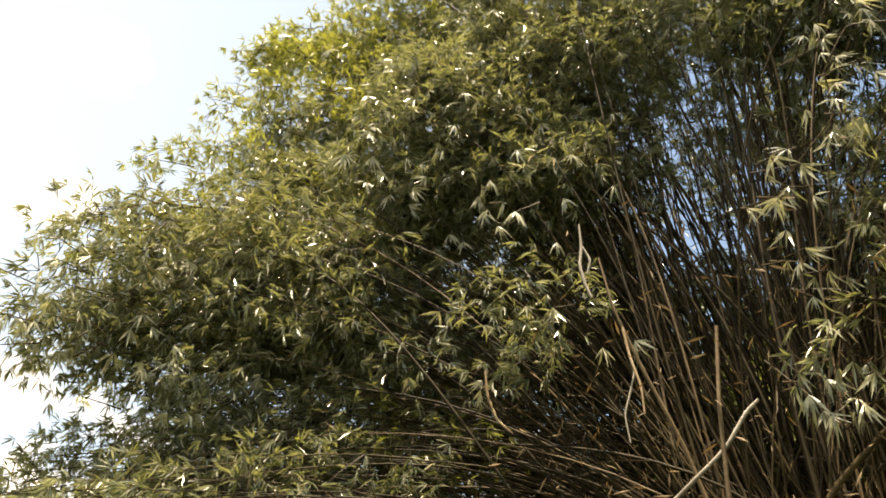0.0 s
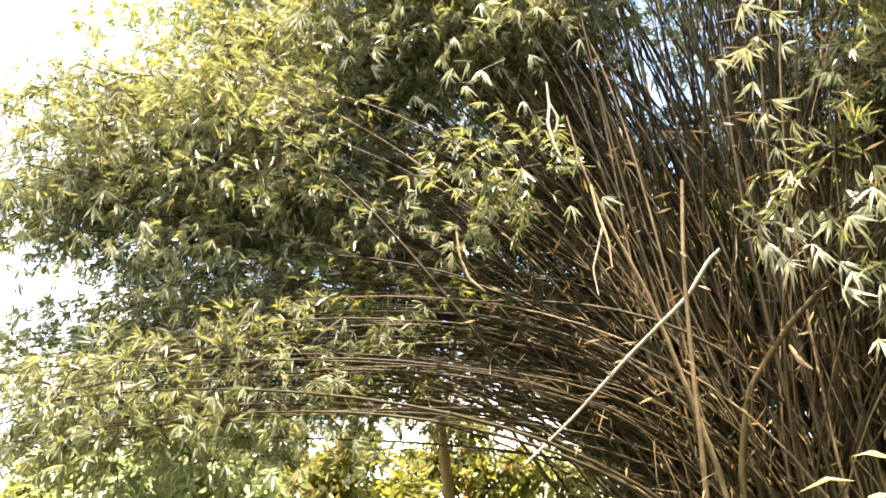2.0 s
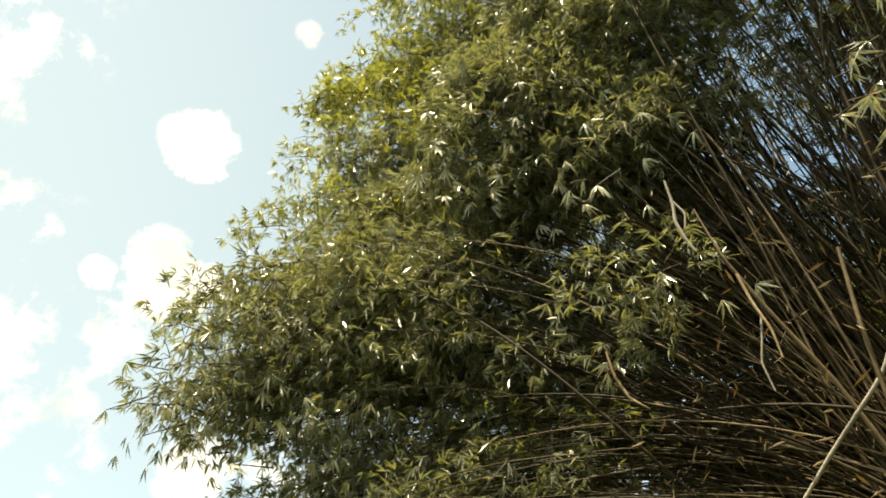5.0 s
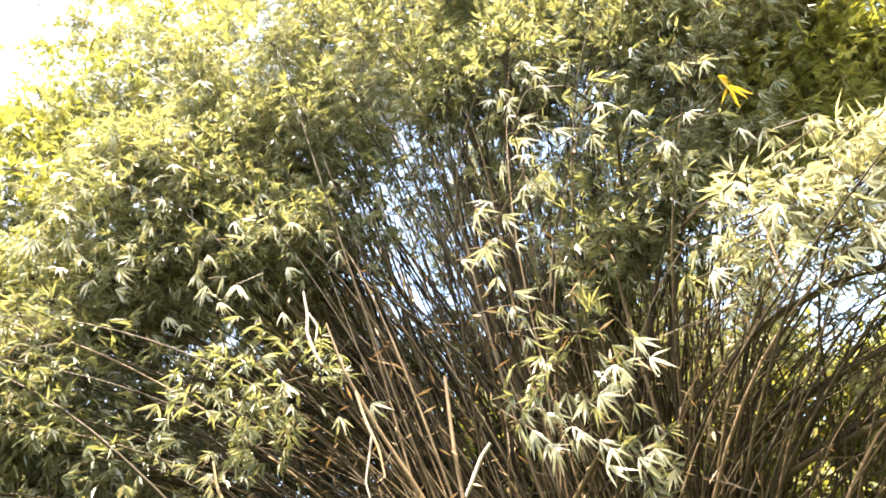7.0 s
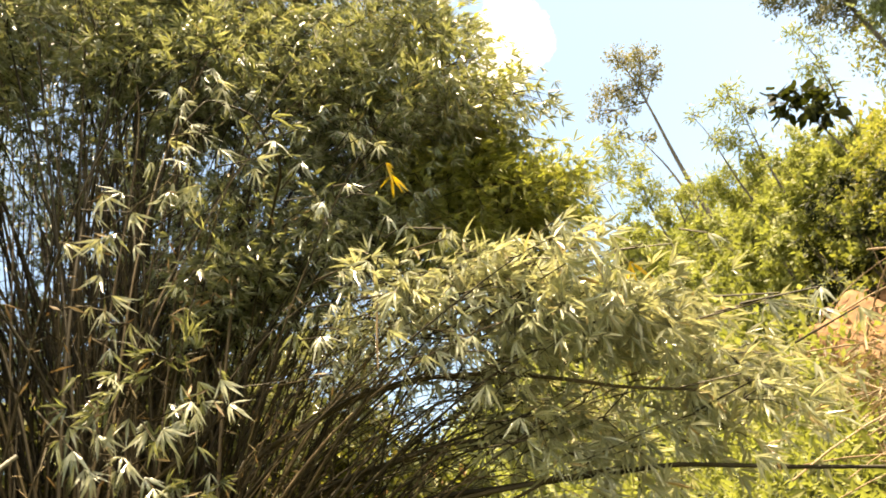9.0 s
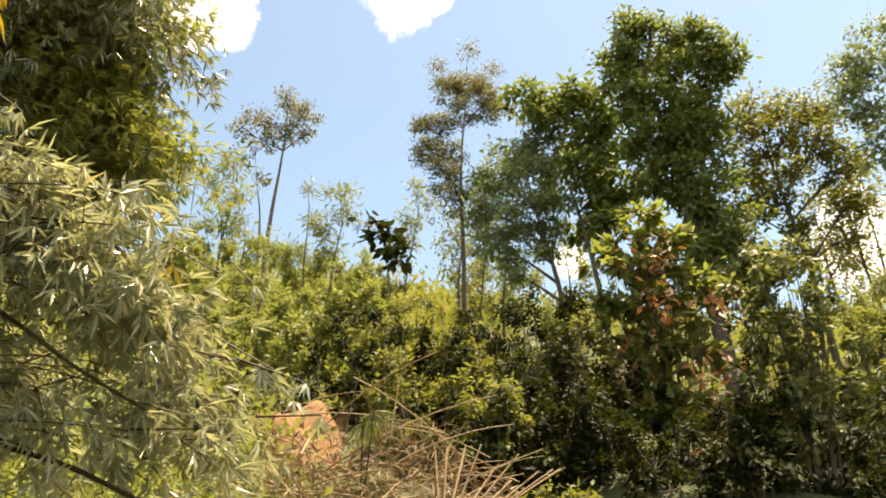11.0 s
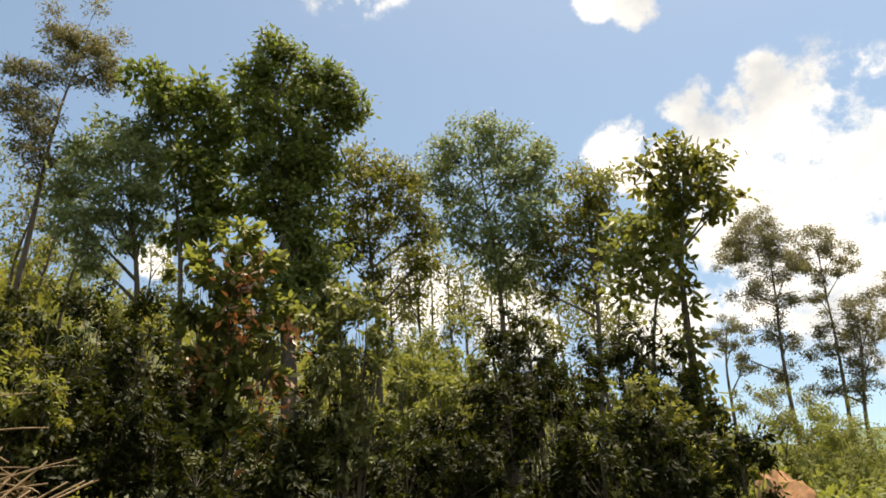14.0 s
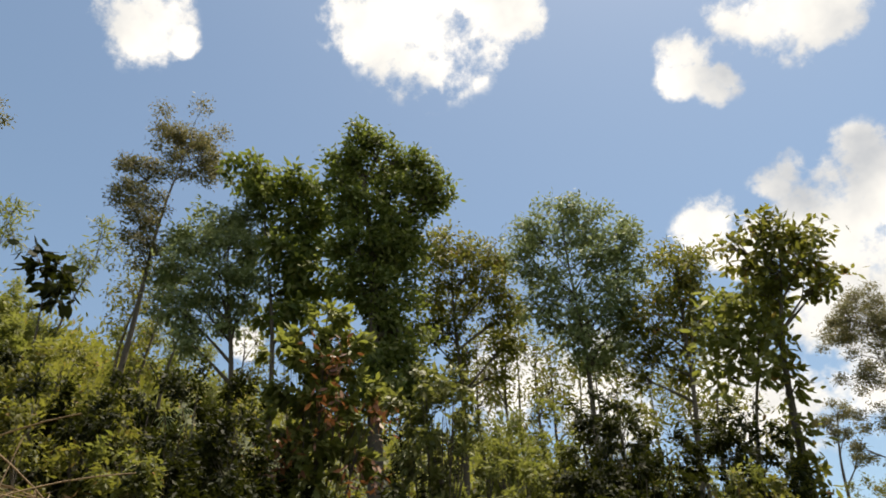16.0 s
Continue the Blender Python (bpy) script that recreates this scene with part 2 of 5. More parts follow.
# ---- mesh helpers ----
RNG = np.random.default_rng(7)


def mesh_from(name, verts, faces, mat, smooth=False):
    """A mesh from arrays of vertices and of triangles or quads."""
    me = bpy.data.meshes.new(name)
    verts, faces = np.asarray(verts, np.float32), np.asarray(faces, np.int32)
    k = faces.shape[1]
    me.vertices.add(len(verts)), me.loops.add(faces.size), me.polygons.add(len(faces))
    me.vertices.foreach_set("co", verts.ravel())
    me.loops.foreach_set("vertex_index", faces.ravel())
    me.polygons.foreach_set("loop_start", np.arange(0, faces.size, k, dtype=np.int32))
    me.polygons.foreach_set("use_smooth", np.full(len(faces), smooth))
    me.update(calc_edges=True)
    me.materials.append(mat)
    return me


def thing(name, place, label, category, group="", kind=""):
    ob = new(name)
    ob.location = place
    ob.empty_display_size = 0.1
    return tagged(ob, label, category, group, kind)


def part(name, me, parent, label="", kind=""):
    """A mesh under a thing or a part; its vertices are in the thing's own space."""
    ob = new(name, me)
    ob.parent = parent
    return tagged(ob, label, kind=kind)


def unit(v):
    return v / np.maximum(np.linalg.norm(v, axis=-1, keepdims=True), 1e-9)


def tube(path, radii, sides=7):
    """Vertices and quads of a round tube along a path."""
    path, radii = np.asarray(path, float), np.asarray(radii, float)
    d = unit(np.gradient(path, axis=0))
    ref = np.where(np.abs(d[:, 2:3]) < 0.9, [[0.0, 0.0, 1.0]], [[1.0, 0.0, 0.0]])
    u = unit(np.cross(d, ref))
    v = np.cross(d, u)
    a = np.linspace(0, 2 * np.pi, sides, endpoint=False)
    ring = u[:, None] * np.cos(a)[None, :, None] + v[:, None] * np.sin(a)[None, :, None]
    verts = (path[:, None] + ring * radii[:, None, None]).reshape(-1, 3)
    n = len(path)
    i, j = np.meshgrid(np.arange(n - 1), np.arange(sides), indexing="ij")
    jn = (j + 1) % sides
    faces = np.stack([i * sides + j, i * sides + jn, (i + 1) * sides + jn, (i + 1) * sides + j], -1).reshape(-1, 4)
    return verts, faces


def join(pieces):
    verts, faces, base = [], [], 0
    for v, f in pieces:
        verts.append(v), faces.append(np.asarray(f) + base)
        base += len(v)
    return np.concatenate(verts), np.concatenate(faces)


def leaves(base, along, face, length, width, droop=0.15, widest=0.4):
    """Folded pointed leaves, four triangles each: stem end, two edges, midrib, tip."""
    along, face = unit(along), unit(face)
    side = unit(np.cross(along, face))
    up = np.cross(side, along)
    L, W = length[:, None], width[:, None]
    mid = base + along * L * widest + up * W * 0.12
    tip = base + along * L - up * L * droop
    left = mid + side * W * 0.5 - up * W * 0.1
    right = mid - side * W * 0.5 - up * W * 0.1
    verts = np.stack([base, left, mid, right, tip], 1).reshape(-1, 3)
    k = np.arange(len(base))[:, None] * 5
    faces = np.concatenate([k + [0, 2, 1], k + [0, 3, 2], k + [1, 2, 4], k + [2, 3, 4]], 0)
    return verts, faces


def flat_leaves(base, along, face, length, width, droop=0.1, widest=0.45):
    """Pointed leaves folded on the midrib, two triangles each."""
    along, face = unit(along), unit(face)
    side = unit(np.cross(along, face))
    up = np.cross(side, along)
    L, W = length[:, None], width[:, None]
    mid = base + along * L * widest - up * W * 0.12
    tip = base + along * L - up * L * droop
    verts = np.stack([base, mid + side * W * 0.5, tip, mid - side * W * 0.5], 1).reshape(-1, 3)
    k = np.arange(len(base))[:, None] * 4
    return verts, np.concatenate([k + [0, 2, 1], k + [0, 3, 2]], 0)


def broad_leaves(base, along, face, length, width, droop=0.15):
    """Oval leaves folded on the midrib, four triangles each."""
    along, face = unit(along), unit(face)
    side = unit(np.cross(along, face))
    up = np.cross(side, along)
    L, W = length[:, None], width[:, None]
    low, high = base + along * L * 0.28 - up * W * 0.1, base + along * L * 0.66 - up * (W * 0.12 + L * droop * 0.4)
    tip = base + along * L - up * L * droop
    verts = np.stack([base, low + side * W * 0.46, high + side * W * 0.42, tip, high - side * W * 0.42, low - side * W * 0.46], 1).reshape(-1, 3)
    k = np.arange(len(base))[:, None] * 6
    return verts, np.concatenate([k + [0, 5, 1], k + [1, 5, 4], k + [1, 4, 2], k + [2, 4, 3]], 0)


def scatter_dirs(n, up_bias=0.0):
    d = RNG.normal(size=(n, 3))
    d[:, 2] += up_bias
    return unit(d)


def polar(az, r, z=0.0):
    return np.array([r * math.sin(radians(az)), r * math.cos(radians(az)), z])


EYE_BAMBOO, EYE_TREES = np.array([0.05, 0.28, 1.575]), np.array([0.28, 0.5, 1.585])


def spot(az, el, r, eye=EYE_BAMBOO):
    """The place r metres away over the ground, at that bearing and elevation from a standing eye."""
    return eye + polar(az, r, r * math.tan(radians(el)))


# ---- ground: flat where the camera stands, a hillside beyond ----
SKYLINE = ([-180, -120, -60, -30, 36, 46, 54, 62, 75, 90, 107, 122, 130, 145, 153, 162, 180], [0.1, 0.06, 0.03, 0.02, 0.04, 0.2, 0.33, 0.42, 0.5, 0.49, 0.45, 0.38, 0.35, 0.265, 0.21, 0.17, 0.1])


def height(x, y):
    r = np.hypot(x, y)
    az = np.degrees(np.arctan2(x, y))
    s = np.interp(az, *SKYLINE)
    reach = np.where(r < 75, r, 75 + 12 * (1 - np.exp(-(r - 75).clip(0) / 12)))
    z = s * np.sqrt(np.maximum(reach - 2.4, 0) ** 2 + 0.6) - s * 0.77
    z = np.where(reach < 2.4, 0, np.maximum(z, 0))
    rough = 0.12 * np.sin(x * 1.7 + 1.3 * np.sin(y * 0.9)) + 0.25 * np.sin(x * 0.31 + 2) * np.sin(y * 0.37) + 0.07 * np.sin(y * 2.9 + x)
    return z + rough * np.clip((r - 3) / 6, 0, 1) * np.clip(s * 3, 0.15, 1)


rr = np.concatenate([np.concatenate([[0.001], np.linspace(0.3, 30, 90)]), np.geomspace(31, 3500, 50)])
aa = np.radians(np.arange(0, 360, 2.0))
gx, gy = rr[:, None] * np.sin(aa), rr[:, None] * np.cos(aa)
gv = np.stack([gx, gy, height(gx, gy)], -1).reshape(-1, 3)
i, j = np.meshgrid(np.arange(len(rr) - 1), np.arange(len(aa)), indexing="ij")
jn = (j + 1) % len(aa)
gf = np.stack([i * len(aa) + j, (i + 1) * len(aa) + j, (i + 1) * len(aa) + jn, i * len(aa) + jn], -1).reshape(-1, 4)
ground = new("ground", mesh_from("ground", gv, gf, GROUND, True))
tagged(ground, "grassy earth rising into a steep overgrown hillside", "ground", kind="structure")


def on_ground(az, r, dz=0.0):
    p = polar(az, r) + EYE_TREES * [1, 1, 0]
    p[2] = float(height(p[0], p[1])) + dz
    return p


# far blue-green ridge beyond the hillside
ra = np.radians(np.linspace(125, 235, 120))
crest = 240 + 60 * np.sin(ra * 9) + 35 * np.sin(ra * 23 + 1)
rv, rf = [], []
for k, (rad, frac) in enumerate([(1150, -0.1), (1300, 0.45), (1500, 1.0), (1900, 0.2)]):
    rv.append(np.stack([rad * np.sin(ra), rad * np.cos(ra), crest * frac], -1))
rv = np.concatenate(rv)
i, j = np.meshgrid(np.arange(3), np.arange(119), indexing="ij")
rf = np.stack([i * 120 + j, i * 120 + j + 1, (i + 1) * 120 + j + 1, (i + 1) * 120 + j], -1).reshape(-1, 4)
tagged(new("backdrop", mesh_from("backdrop", rv, rf, HILL, True)), "hazy blue-green wooded ridge in the distance", "hill", kind="structure")


# ---- bamboo clump ----
BASE = np.array([2.75, 6.0, 0.05])
clump = thing("bamboo_clump", BASE, "huge clump of arching bamboo with dense drooping leaves", "bamboo")


def culm_path(foot, target, rise, sag):
    """A culm that leaves the ground steeply and arches over to its target."""
    span = target - foot
    flat = span * [1, 1, 0]
    up = np.array([0, 0, 1.0])
    t0 = flat * (1 - rise) * 1.1 + up * (span[2] * (0.6 + 0.6 * rise) + np.linalg.norm(flat) * rise * 1.1)
    t1 = flat * 1.25 - up * sag * np.linalg.norm(flat) + up * span[2] * 0.15
    length = np.linalg.norm(span) * 1.15
    n = max(10, int(length / 0.3))
    u = np.linspace(0, 1, n)[:, None]
    h00, h10, h01, h11 = 2 * u**3 - 3 * u**2 + 1, u**3 - 2 * u**2 + u, -2 * u**3 + 3 * u**2, u**3 - u**2
    bow = RNG.normal(size=3) * [0.25, 0.25, 0.12] * np.sin(u * math.pi) + RNG.normal(size=3) * 0.1 * np.sin(u * 2 * math.pi)
    return h00 * foot + h10 * t0 + h01 * target + h11 * t1 + bow, u[:, 0]


def culm_mesh(path, u, thick, mat):
    rad = thick * (1 - 0.85 * u ** 1.2) * np.where(np.arange(len(path)) % 2 == 0, 1.06, 0.94)
    return mesh_from("culm", *tube(path, rad, 5), mat, True)


def fan_of_leaves(at, axis, m, size, jitter=0.12, wide=1.0):
    """The stem ends, directions, faces and lengths of one fan of leaves."""
    flat = unit(np.cross(axis, RNG.normal(size=3)))
    nrm = np.cross(axis, flat)
    nrm = nrm if nrm[2] > 0 else -nrm
    ang = np.linspace(-1.0, 1.0, m) * RNG.uniform(0.6, 1.0) * wide + RNG.normal(size=m) * 0.1
    dirs = axis * np.cos(ang)[:, None] + flat * np.sin(ang)[:, None] + RNG.normal(size=(m, 3)) * jitter
    return np.repeat(at[None], m, 0), dirs, np.repeat(nrm[None], m, 0) + RNG.normal(size=(m, 3)) * 0.25, size * RNG.uniform(0.6, 1.15, m)


def foliage_on(path, u, start, twigs_n, size, spread, fans=5, count=7):
    """Twigs with fans of leaves along the outer part of a culm, and bare twigs below them."""
    d = unit(np.gradient(path, axis=0))
    n, bare = twigs_n, 7
    ids = np.clip((start + (1 - start) * RNG.uniform(0, 1, n) ** 0.85) * len(u), 0, len(u) - 1).astype(int)
    out_ = unit(RNG.normal(size=(n, 3)) * [1, 1, 0.7] + d[ids] * 0.5)
    reach = spread * RNG.uniform(0.35, 1.0, (n, 1))
    drop = np.array([0, 0, -0.45])
    low = np.clip(RNG.uniform(0.18, start + 0.1, bare) * len(u), 0, len(u) - 1).astype(int)
    low_out = unit(RNG.normal(size=(bare, 3)) + d[low] * 0.6)
    low_reach = RNG.uniform(0.15, 0.55, (bare, 1))
    a = np.concatenate([path[ids], path[low]])
    b = np.concatenate([path[ids] + out_ * reach * 0.5 + drop * reach * 0.25, path[low] + low_out * low_reach * 0.5])
    c = np.concatenate([path[ids] + out_ * reach + drop * reach, path[low] + low_out * low_reach + RNG.normal(size=(bare, 3)) * 0.06])
    wood = twig_mesh(a, b, c, 0.0055)
    # fans: some way along each twig, one at its tip
    along = RNG.uniform(0.2, 1.0, (n, fans))
    along[:, 0] = 1.0
    tip = c[:n]
    at = path[ids][:, None] + (tip - path[ids])[:, None] * along[..., None] + RNG.normal(size=(n, fans, 3)) * 0.09 * (along[..., None] < 1)
    axis = unit(out_[:, None] * 0.75 + np.array([0, 0, -0.5]) + RNG.normal(size=(n, fans, 3)) * 0.3).reshape(-1, 3)
    at = at.reshape(-1, 3)
    flat = unit(np.cross(axis, RNG.normal(size=axis.shape)))
    nrm = np.cross(axis, flat)
    nrm = nrm * np.where(nrm[:, 2:3] > 0, 1, -1)
    m = RNG.integers(count - 3, count + 2, len(at))
    k = np.repeat(np.arange(len(at)), m)
    order = np.concatenate([np.linspace(-1, 1, q) for q in m])
    ang = order * RNG.uniform(0.6, 1.0, len(at))[k] + RNG.normal(size=len(k)) * 0.1
    dirs = axis[k] * np.cos(ang)[:, None] + flat[k] * np.sin(ang)[:, None] + RNG.normal(size=(len(k), 3)) * 0.12
    L = size * RNG.uniform(0.6, 1.15, len(k))
    return flat_leaves(at[k], dirs, nrm[k] + RNG.normal(size=(len(k), 3)) * 0.25, L, L * RNG.uniform(0.11, 0.15, len(k)), 0.2), wood


def twig_mesh(a, b, c, thick):
    """Three-sided twigs, each through three places, thinning to a point."""
    side = unit(np.cross(c - a, RNG.normal(size=a.shape)))
    other = unit(np.cross(c - a, side))
    ring = [side, -0.5 * side + 0.87 * other, -0.5 * side - 0.87 * other]
    verts = np.stack([a + q * thick for q in ring] + [b + q * thick * 0.75 for q in ring] + [c], 1).reshape(-1, 3)
    k = np.arange(len(a))[:, None] * 7
    quads = []
    for q in range(3):
        p = (q + 1) % 3
        quads += [k + [q, p, 3 + p], k + [q, 3 + p, 3 + q], k + [3 + q, 3 + p, 6]]
    return verts, np.concatenate(quads)


# parts of the crown: bearing, elevation and distance of each place where stems bow over; then
# spread, stems at each place, where the leaves start, rise, sag, twigs a stem, leaf, leaf length, reach of the twigs
CROWN = []
# outer crown that hangs towards the open side
CROWN.append(([(-35.7, 27.8, 6.9), (-33, 30.4, 6.9), (-32.2, 27.1, 6.9), (-29.3, 32.9, 6.9), (-28.3, 29.7, 6.9), (-25.3, 35.5, 6.9), (-24.4, 32.2, 6.9), (-26.6, 27.1, 6.9), (-22.6, 29.1, 6.9),
     (-28.9, 24.6, 6.9), (-24, 25.5, 6.9), (-19.1, 28.4, 6.9), (-15.9, 26.6, 6.9)],
    (0.5, 4, 0.68, 0.6, 0.7, 30, BAMBOO_LEAF, 0.145, 0.5)))
# sunlit rim of the crown
CROWN.append(([(-32.5, 32, 7.6), (-28, 34.9, 7.6), (-24.8, 37.8, 7.6), (-23.1, 41.2, 7.6), (-22.5, 44.8, 7.6), (-20.4, 47.8, 7.6), (-17.3, 50.8, 7.6), (-13.8, 53.3, 7.6), (-20.2, 48.1, 7.6),
     (-17.9, 51.5, 7.6), (-10.8, 55.5, 7.6), (-3.5, 58.3, 7.6), (4.9, 60.4, 7.6), (-6.9, 60.2, 7.6)],
    (0.4, 3, 0.68, 0.75, 0.6, 32, BACKLIT_LEAF, 0.135, 0.5)))
# upper crown
CROWN.append(([(-20.1, 37.8, 7.1), (-16.8, 43.2, 7.1), (-16, 38.9, 7.1), (-17.2, 33.9, 7.1), (-13.2, 35.7, 7.1), (-12.7, 47.2, 7.1), (-9.6, 43.2, 7.1), (-10.3, 38.7, 7.1), (-8, 51.8, 7.1),
     (-13.3, 50.5, 7.1), (-7.6, 54.4, 7.1), (3.2, 56.1, 7.1), (-1.4, 51.8, 7.1), (10, 59.1, 7.1), (10.6, 54, 7.1)],
    (0.5, 4, 0.72, 0.8, 0.7, 32, BAMBOO_LEAF, 0.14, 0.5)))
# front of the crown over the dark hollow
CROWN.append(([(-7.6, 44.7, 5.7), (-2.6, 47.9, 5.7), (-0.7, 43.2, 5.7), (3.6, 50.9, 5.7), (3.7, 45.3, 5.7), (5.9, 41.7, 5.7), (10, 44.9, 5.7), (9.5, 49.3, 5.7), (11.8, 41.7, 5.7),
     (-5.4, 50.4, 5.7), (7.6, 54.4, 5.7), (-6.1, 41.3, 5.7), (14.8, 47, 5.7)],
    (0.35, 5, 0.77, 0.95, 0.8, 24, BAMBOO_LEAF, 0.145, 0.5)))
# canopy above the upright stems
CROWN.append(([(18.1, 56.2, 5.3), (28.3, 57.2, 5.3), (18.8, 52.5, 5.3), (32.6, 53.1, 5.3), (42, 56, 5.3), (19.6, 62.6, 5.3), (50, 50.5, 5.3), (55.1, 45.7, 5.3), (25.8, 51.6, 5.3),
     (34.9, 48.8, 5.3), (33.6, 61.9, 5.3), (41.6, 50.1, 5.3)],
    (0.5, 5, 0.76, 1.0, 0.6, 23, BAMBOO_LEAF, 0.135, 0.55)))
# canopy towards the hillside
CROWN.append(([(39.9, 49.9, 5.6), (44.9, 46.6, 5.6), (54, 47, 5.6), (57.6, 42.8, 5.6), (62.8, 45.3, 5.6), (65.7, 40.9, 5.6), (52.4, 41.6, 5.6), (51.4, 52.3, 5.6), (61.9, 52.1, 5.6),
     (68.7, 48, 5.6), (38.4, 55.1, 5.6), (47.4, 59, 5.6)],
    (0.5, 5, 0.76, 0.95, 0.6, 21, BAMBOO_LEAF, 0.135, 0.55)))
# rim towards the hillside
CROWN.append(([(64.1, 38.9, 6.2), (64.4, 35.3, 6.2), (68.4, 37, 6.2), (67.8, 32.4, 6.2), (70.9, 31, 6.2), (60.4, 35.4, 6.2), (67.5, 29.1, 6.2), (63.4, 31.4, 6.2), (69.8, 40.6, 6.2),
     (67.4, 35.2, 6.2), (70.2, 31.7, 6.2), (61.7, 41.3, 6.2), (64.3, 37.3, 6.2), (59.5, 34.6, 6.2), (69.5, 44.7, 6.2)],
    (0.35, 4, 0.74, 0.85, 0.6, 28, BACKLIT_LEAF, 0.13, 0.45)))
# shaded mass behind the garland
CROWN.append(([(40.7, 40.4, 5.5), (44.4, 36.7, 5.5), (49.3, 38.4, 5.5), (47.9, 33.2, 5.5), (52.7, 33.8, 5.5), (42.6, 32.5, 5.5), (55.9, 35.4, 5.5), (38.9, 35.8, 5.5)],
    (0.35, 4, 0.74, 0.85, 0.6, 14, BAMBOO_LEAF, 0.135, 0.5)))
# near mass bowed low over the slope
CROWN.append(([(56.3, 28.4, 4.7), (60.8, 28.2, 4.7), (61.2, 24.6, 4.7), (65.3, 25.8, 4.7), (65.7, 21.9, 4.7), (69.9, 23.6, 4.7), (70.3, 20.2, 4.7), (73.3, 21.1, 4.7), (61.7, 27.3, 4.7),
     (65.7, 24.7, 4.7), (69.7, 22.5, 4.7), (66.1, 21.4, 4.7), (56.9, 27.1, 4.7)],
    (0.22, 2, 0.88, 0.75, 0.55, 7, PALE_SUNLIT_LEAF, 0.165, 0.38)))
# low end of the near mass
CROWN.append(([(72.6, 19.4, 5), (75.8, 15.3, 5), (71, 15, 5), (66.8, 16.5, 5), (78.8, 12.2, 5), (74.1, 11.5, 5), (69.9, 10.7, 5)],
    (0.25, 2, 0.9, 0.6, 0.6, 8, PALE_SUNLIT_LEAF, 0.16, 0.36)))
# leaves that hang beside the upright stems
CROWN.append(([(31.4, 25.1, 4.7), (35.6, 25.1, 4.7), (34.6, 18.7, 4.7)],
    (0.25, 1, 0.92, 0.95, 0.9, 3, BAMBOO_LEAF, 0.17, 0.36)))
# strands hanging in the hollow
CROWN.append(([(2.3, 30.8, 5), (5.7, 28.7, 5), (2.8, 26.3, 5), (8.5, 29.8, 5), (8, 33.5, 5), (-0.8, 32.3, 5), (10.8, 31.3, 5)],
    (0.3, 1, 0.9, 0.85, 0.95, 4, BAMBOO_LEAF, 0.14, 0.4)))
# low leaves on the far side of the hollow
CROWN.append(([(-27.1, 16.6, 6.4), (-25.7, 14, 6.4), (-22.3, 18.9, 6.4), (-18, 15.3, 6.4), (-20.4, 20.6, 6.4), (-24.8, 22.8, 6.4), (-15.1, 17.4, 6.4), (-23.1, 10.9, 6.4), (-16.1, 20.8, 6.4),
     (-11.6, 21.7, 6.4), (-10.7, 18.2, 6.4), (-27.5, 11.7, 6.4)],
    (0.35, 3, 0.8, 0.95, 0.5, 12, BAMBOO_LEAF, 0.13, 0.45)))
# bare stems sweeping low
CROWN.append(([(-33.9, 12.2, 6.2), (-28.7, 12, 6.2), (-32.4, 14.4, 6.2), (-26.4, 10.2, 6.2), (-29.2, 14.6, 6.8), (-23.7, 14, 6.8), (-19.9, 15.3, 6.8), (-27, 16.6, 6.8), (-17.7, 13.3, 6.8),
     (-24.1, 18.4, 6.8), (-29.2, 18.4, 7.5), (-25, 20.3, 7.5), (-20, 18.9, 7.5), (-33, 16.5, 7.5)],
    (0.25, 9, 0.66, 1.0, 0.3, 6, BAMBOO_LEAF, 0.13, 0.38)))
# leaves behind the sweeping stems
CROWN.append(([(-5.5, 23.3, 8.3), (-1.8, 20.5, 8.3), (2.2, 22, 8.3), (5.7, 18.6, 8.3), (-8.4, 19.4, 8.3), (-4.3, 17.1, 8.3), (-12.6, 23.4, 8.3), (-15.9, 25.9, 8.3), (9.1, 16, 8.3),
     (0.9, 17.6, 8.3)],
    (0.5, 3, 0.6, 0.85, 0.4, 26, BAMBOO_LEAF, 0.14, 0.6)))
# thin leaves among the sweeping stems
CROWN.append(([(-15.1, 17.4, 6.6), (-10.6, 19.1, 6.6), (-6.9, 20.8, 6.6), (-8.9, 15.6, 6.6), (-13.2, 14, 6.6), (-17.8, 20.7, 6.6), (-5.1, 17.6, 6.6)],
    (0.3, 2, 0.75, 1.0, 0.3, 10, BACKLIT_LEAF, 0.12, 0.5)))
# bare stems arching towards the slope
CROWN.append(([(55.1, 23.7, 5.6), (55.8, 20.3, 5.6), (59.7, 18.1, 5.6), (56.6, 16.2, 5.6), (53, 17.8, 5.6), (59.6, 12.2, 5.6), (49.3, 22.3, 5.6), (64.4, 13, 5.6), (61.7, 19, 5.6),
     (67.4, 15.7, 5.6), (66.4, 10.8, 5.6), (57.9, 12.1, 5.6), (55.3, 20, 5.6)],
    (0.3, 6, 0.95, 0.85, 0.75, 1, PALE_SUNLIT_LEAF, 0.14, 0.25)))
# dark leaves behind the hollow
CROWN.append(([(-4.8, 36.6, 8.6), (2.3, 36.3, 8.6), (9.2, 35.3, 8.6), (-3.5, 31.3, 8.6), (3.1, 30.1, 8.6), (9.4, 29.9, 8.6), (-8.7, 26.9, 8.6), (14.4, 29.2, 8.6), (-1.8, 25.9, 8.6),
     (-12.2, 30.8, 8.6), (-8.2, 32.2, 8.6)],
    (0.7, 4, 0.55, 0.75, 0.6, 40, BAMBOO_LEAF, 0.15, 0.7)))
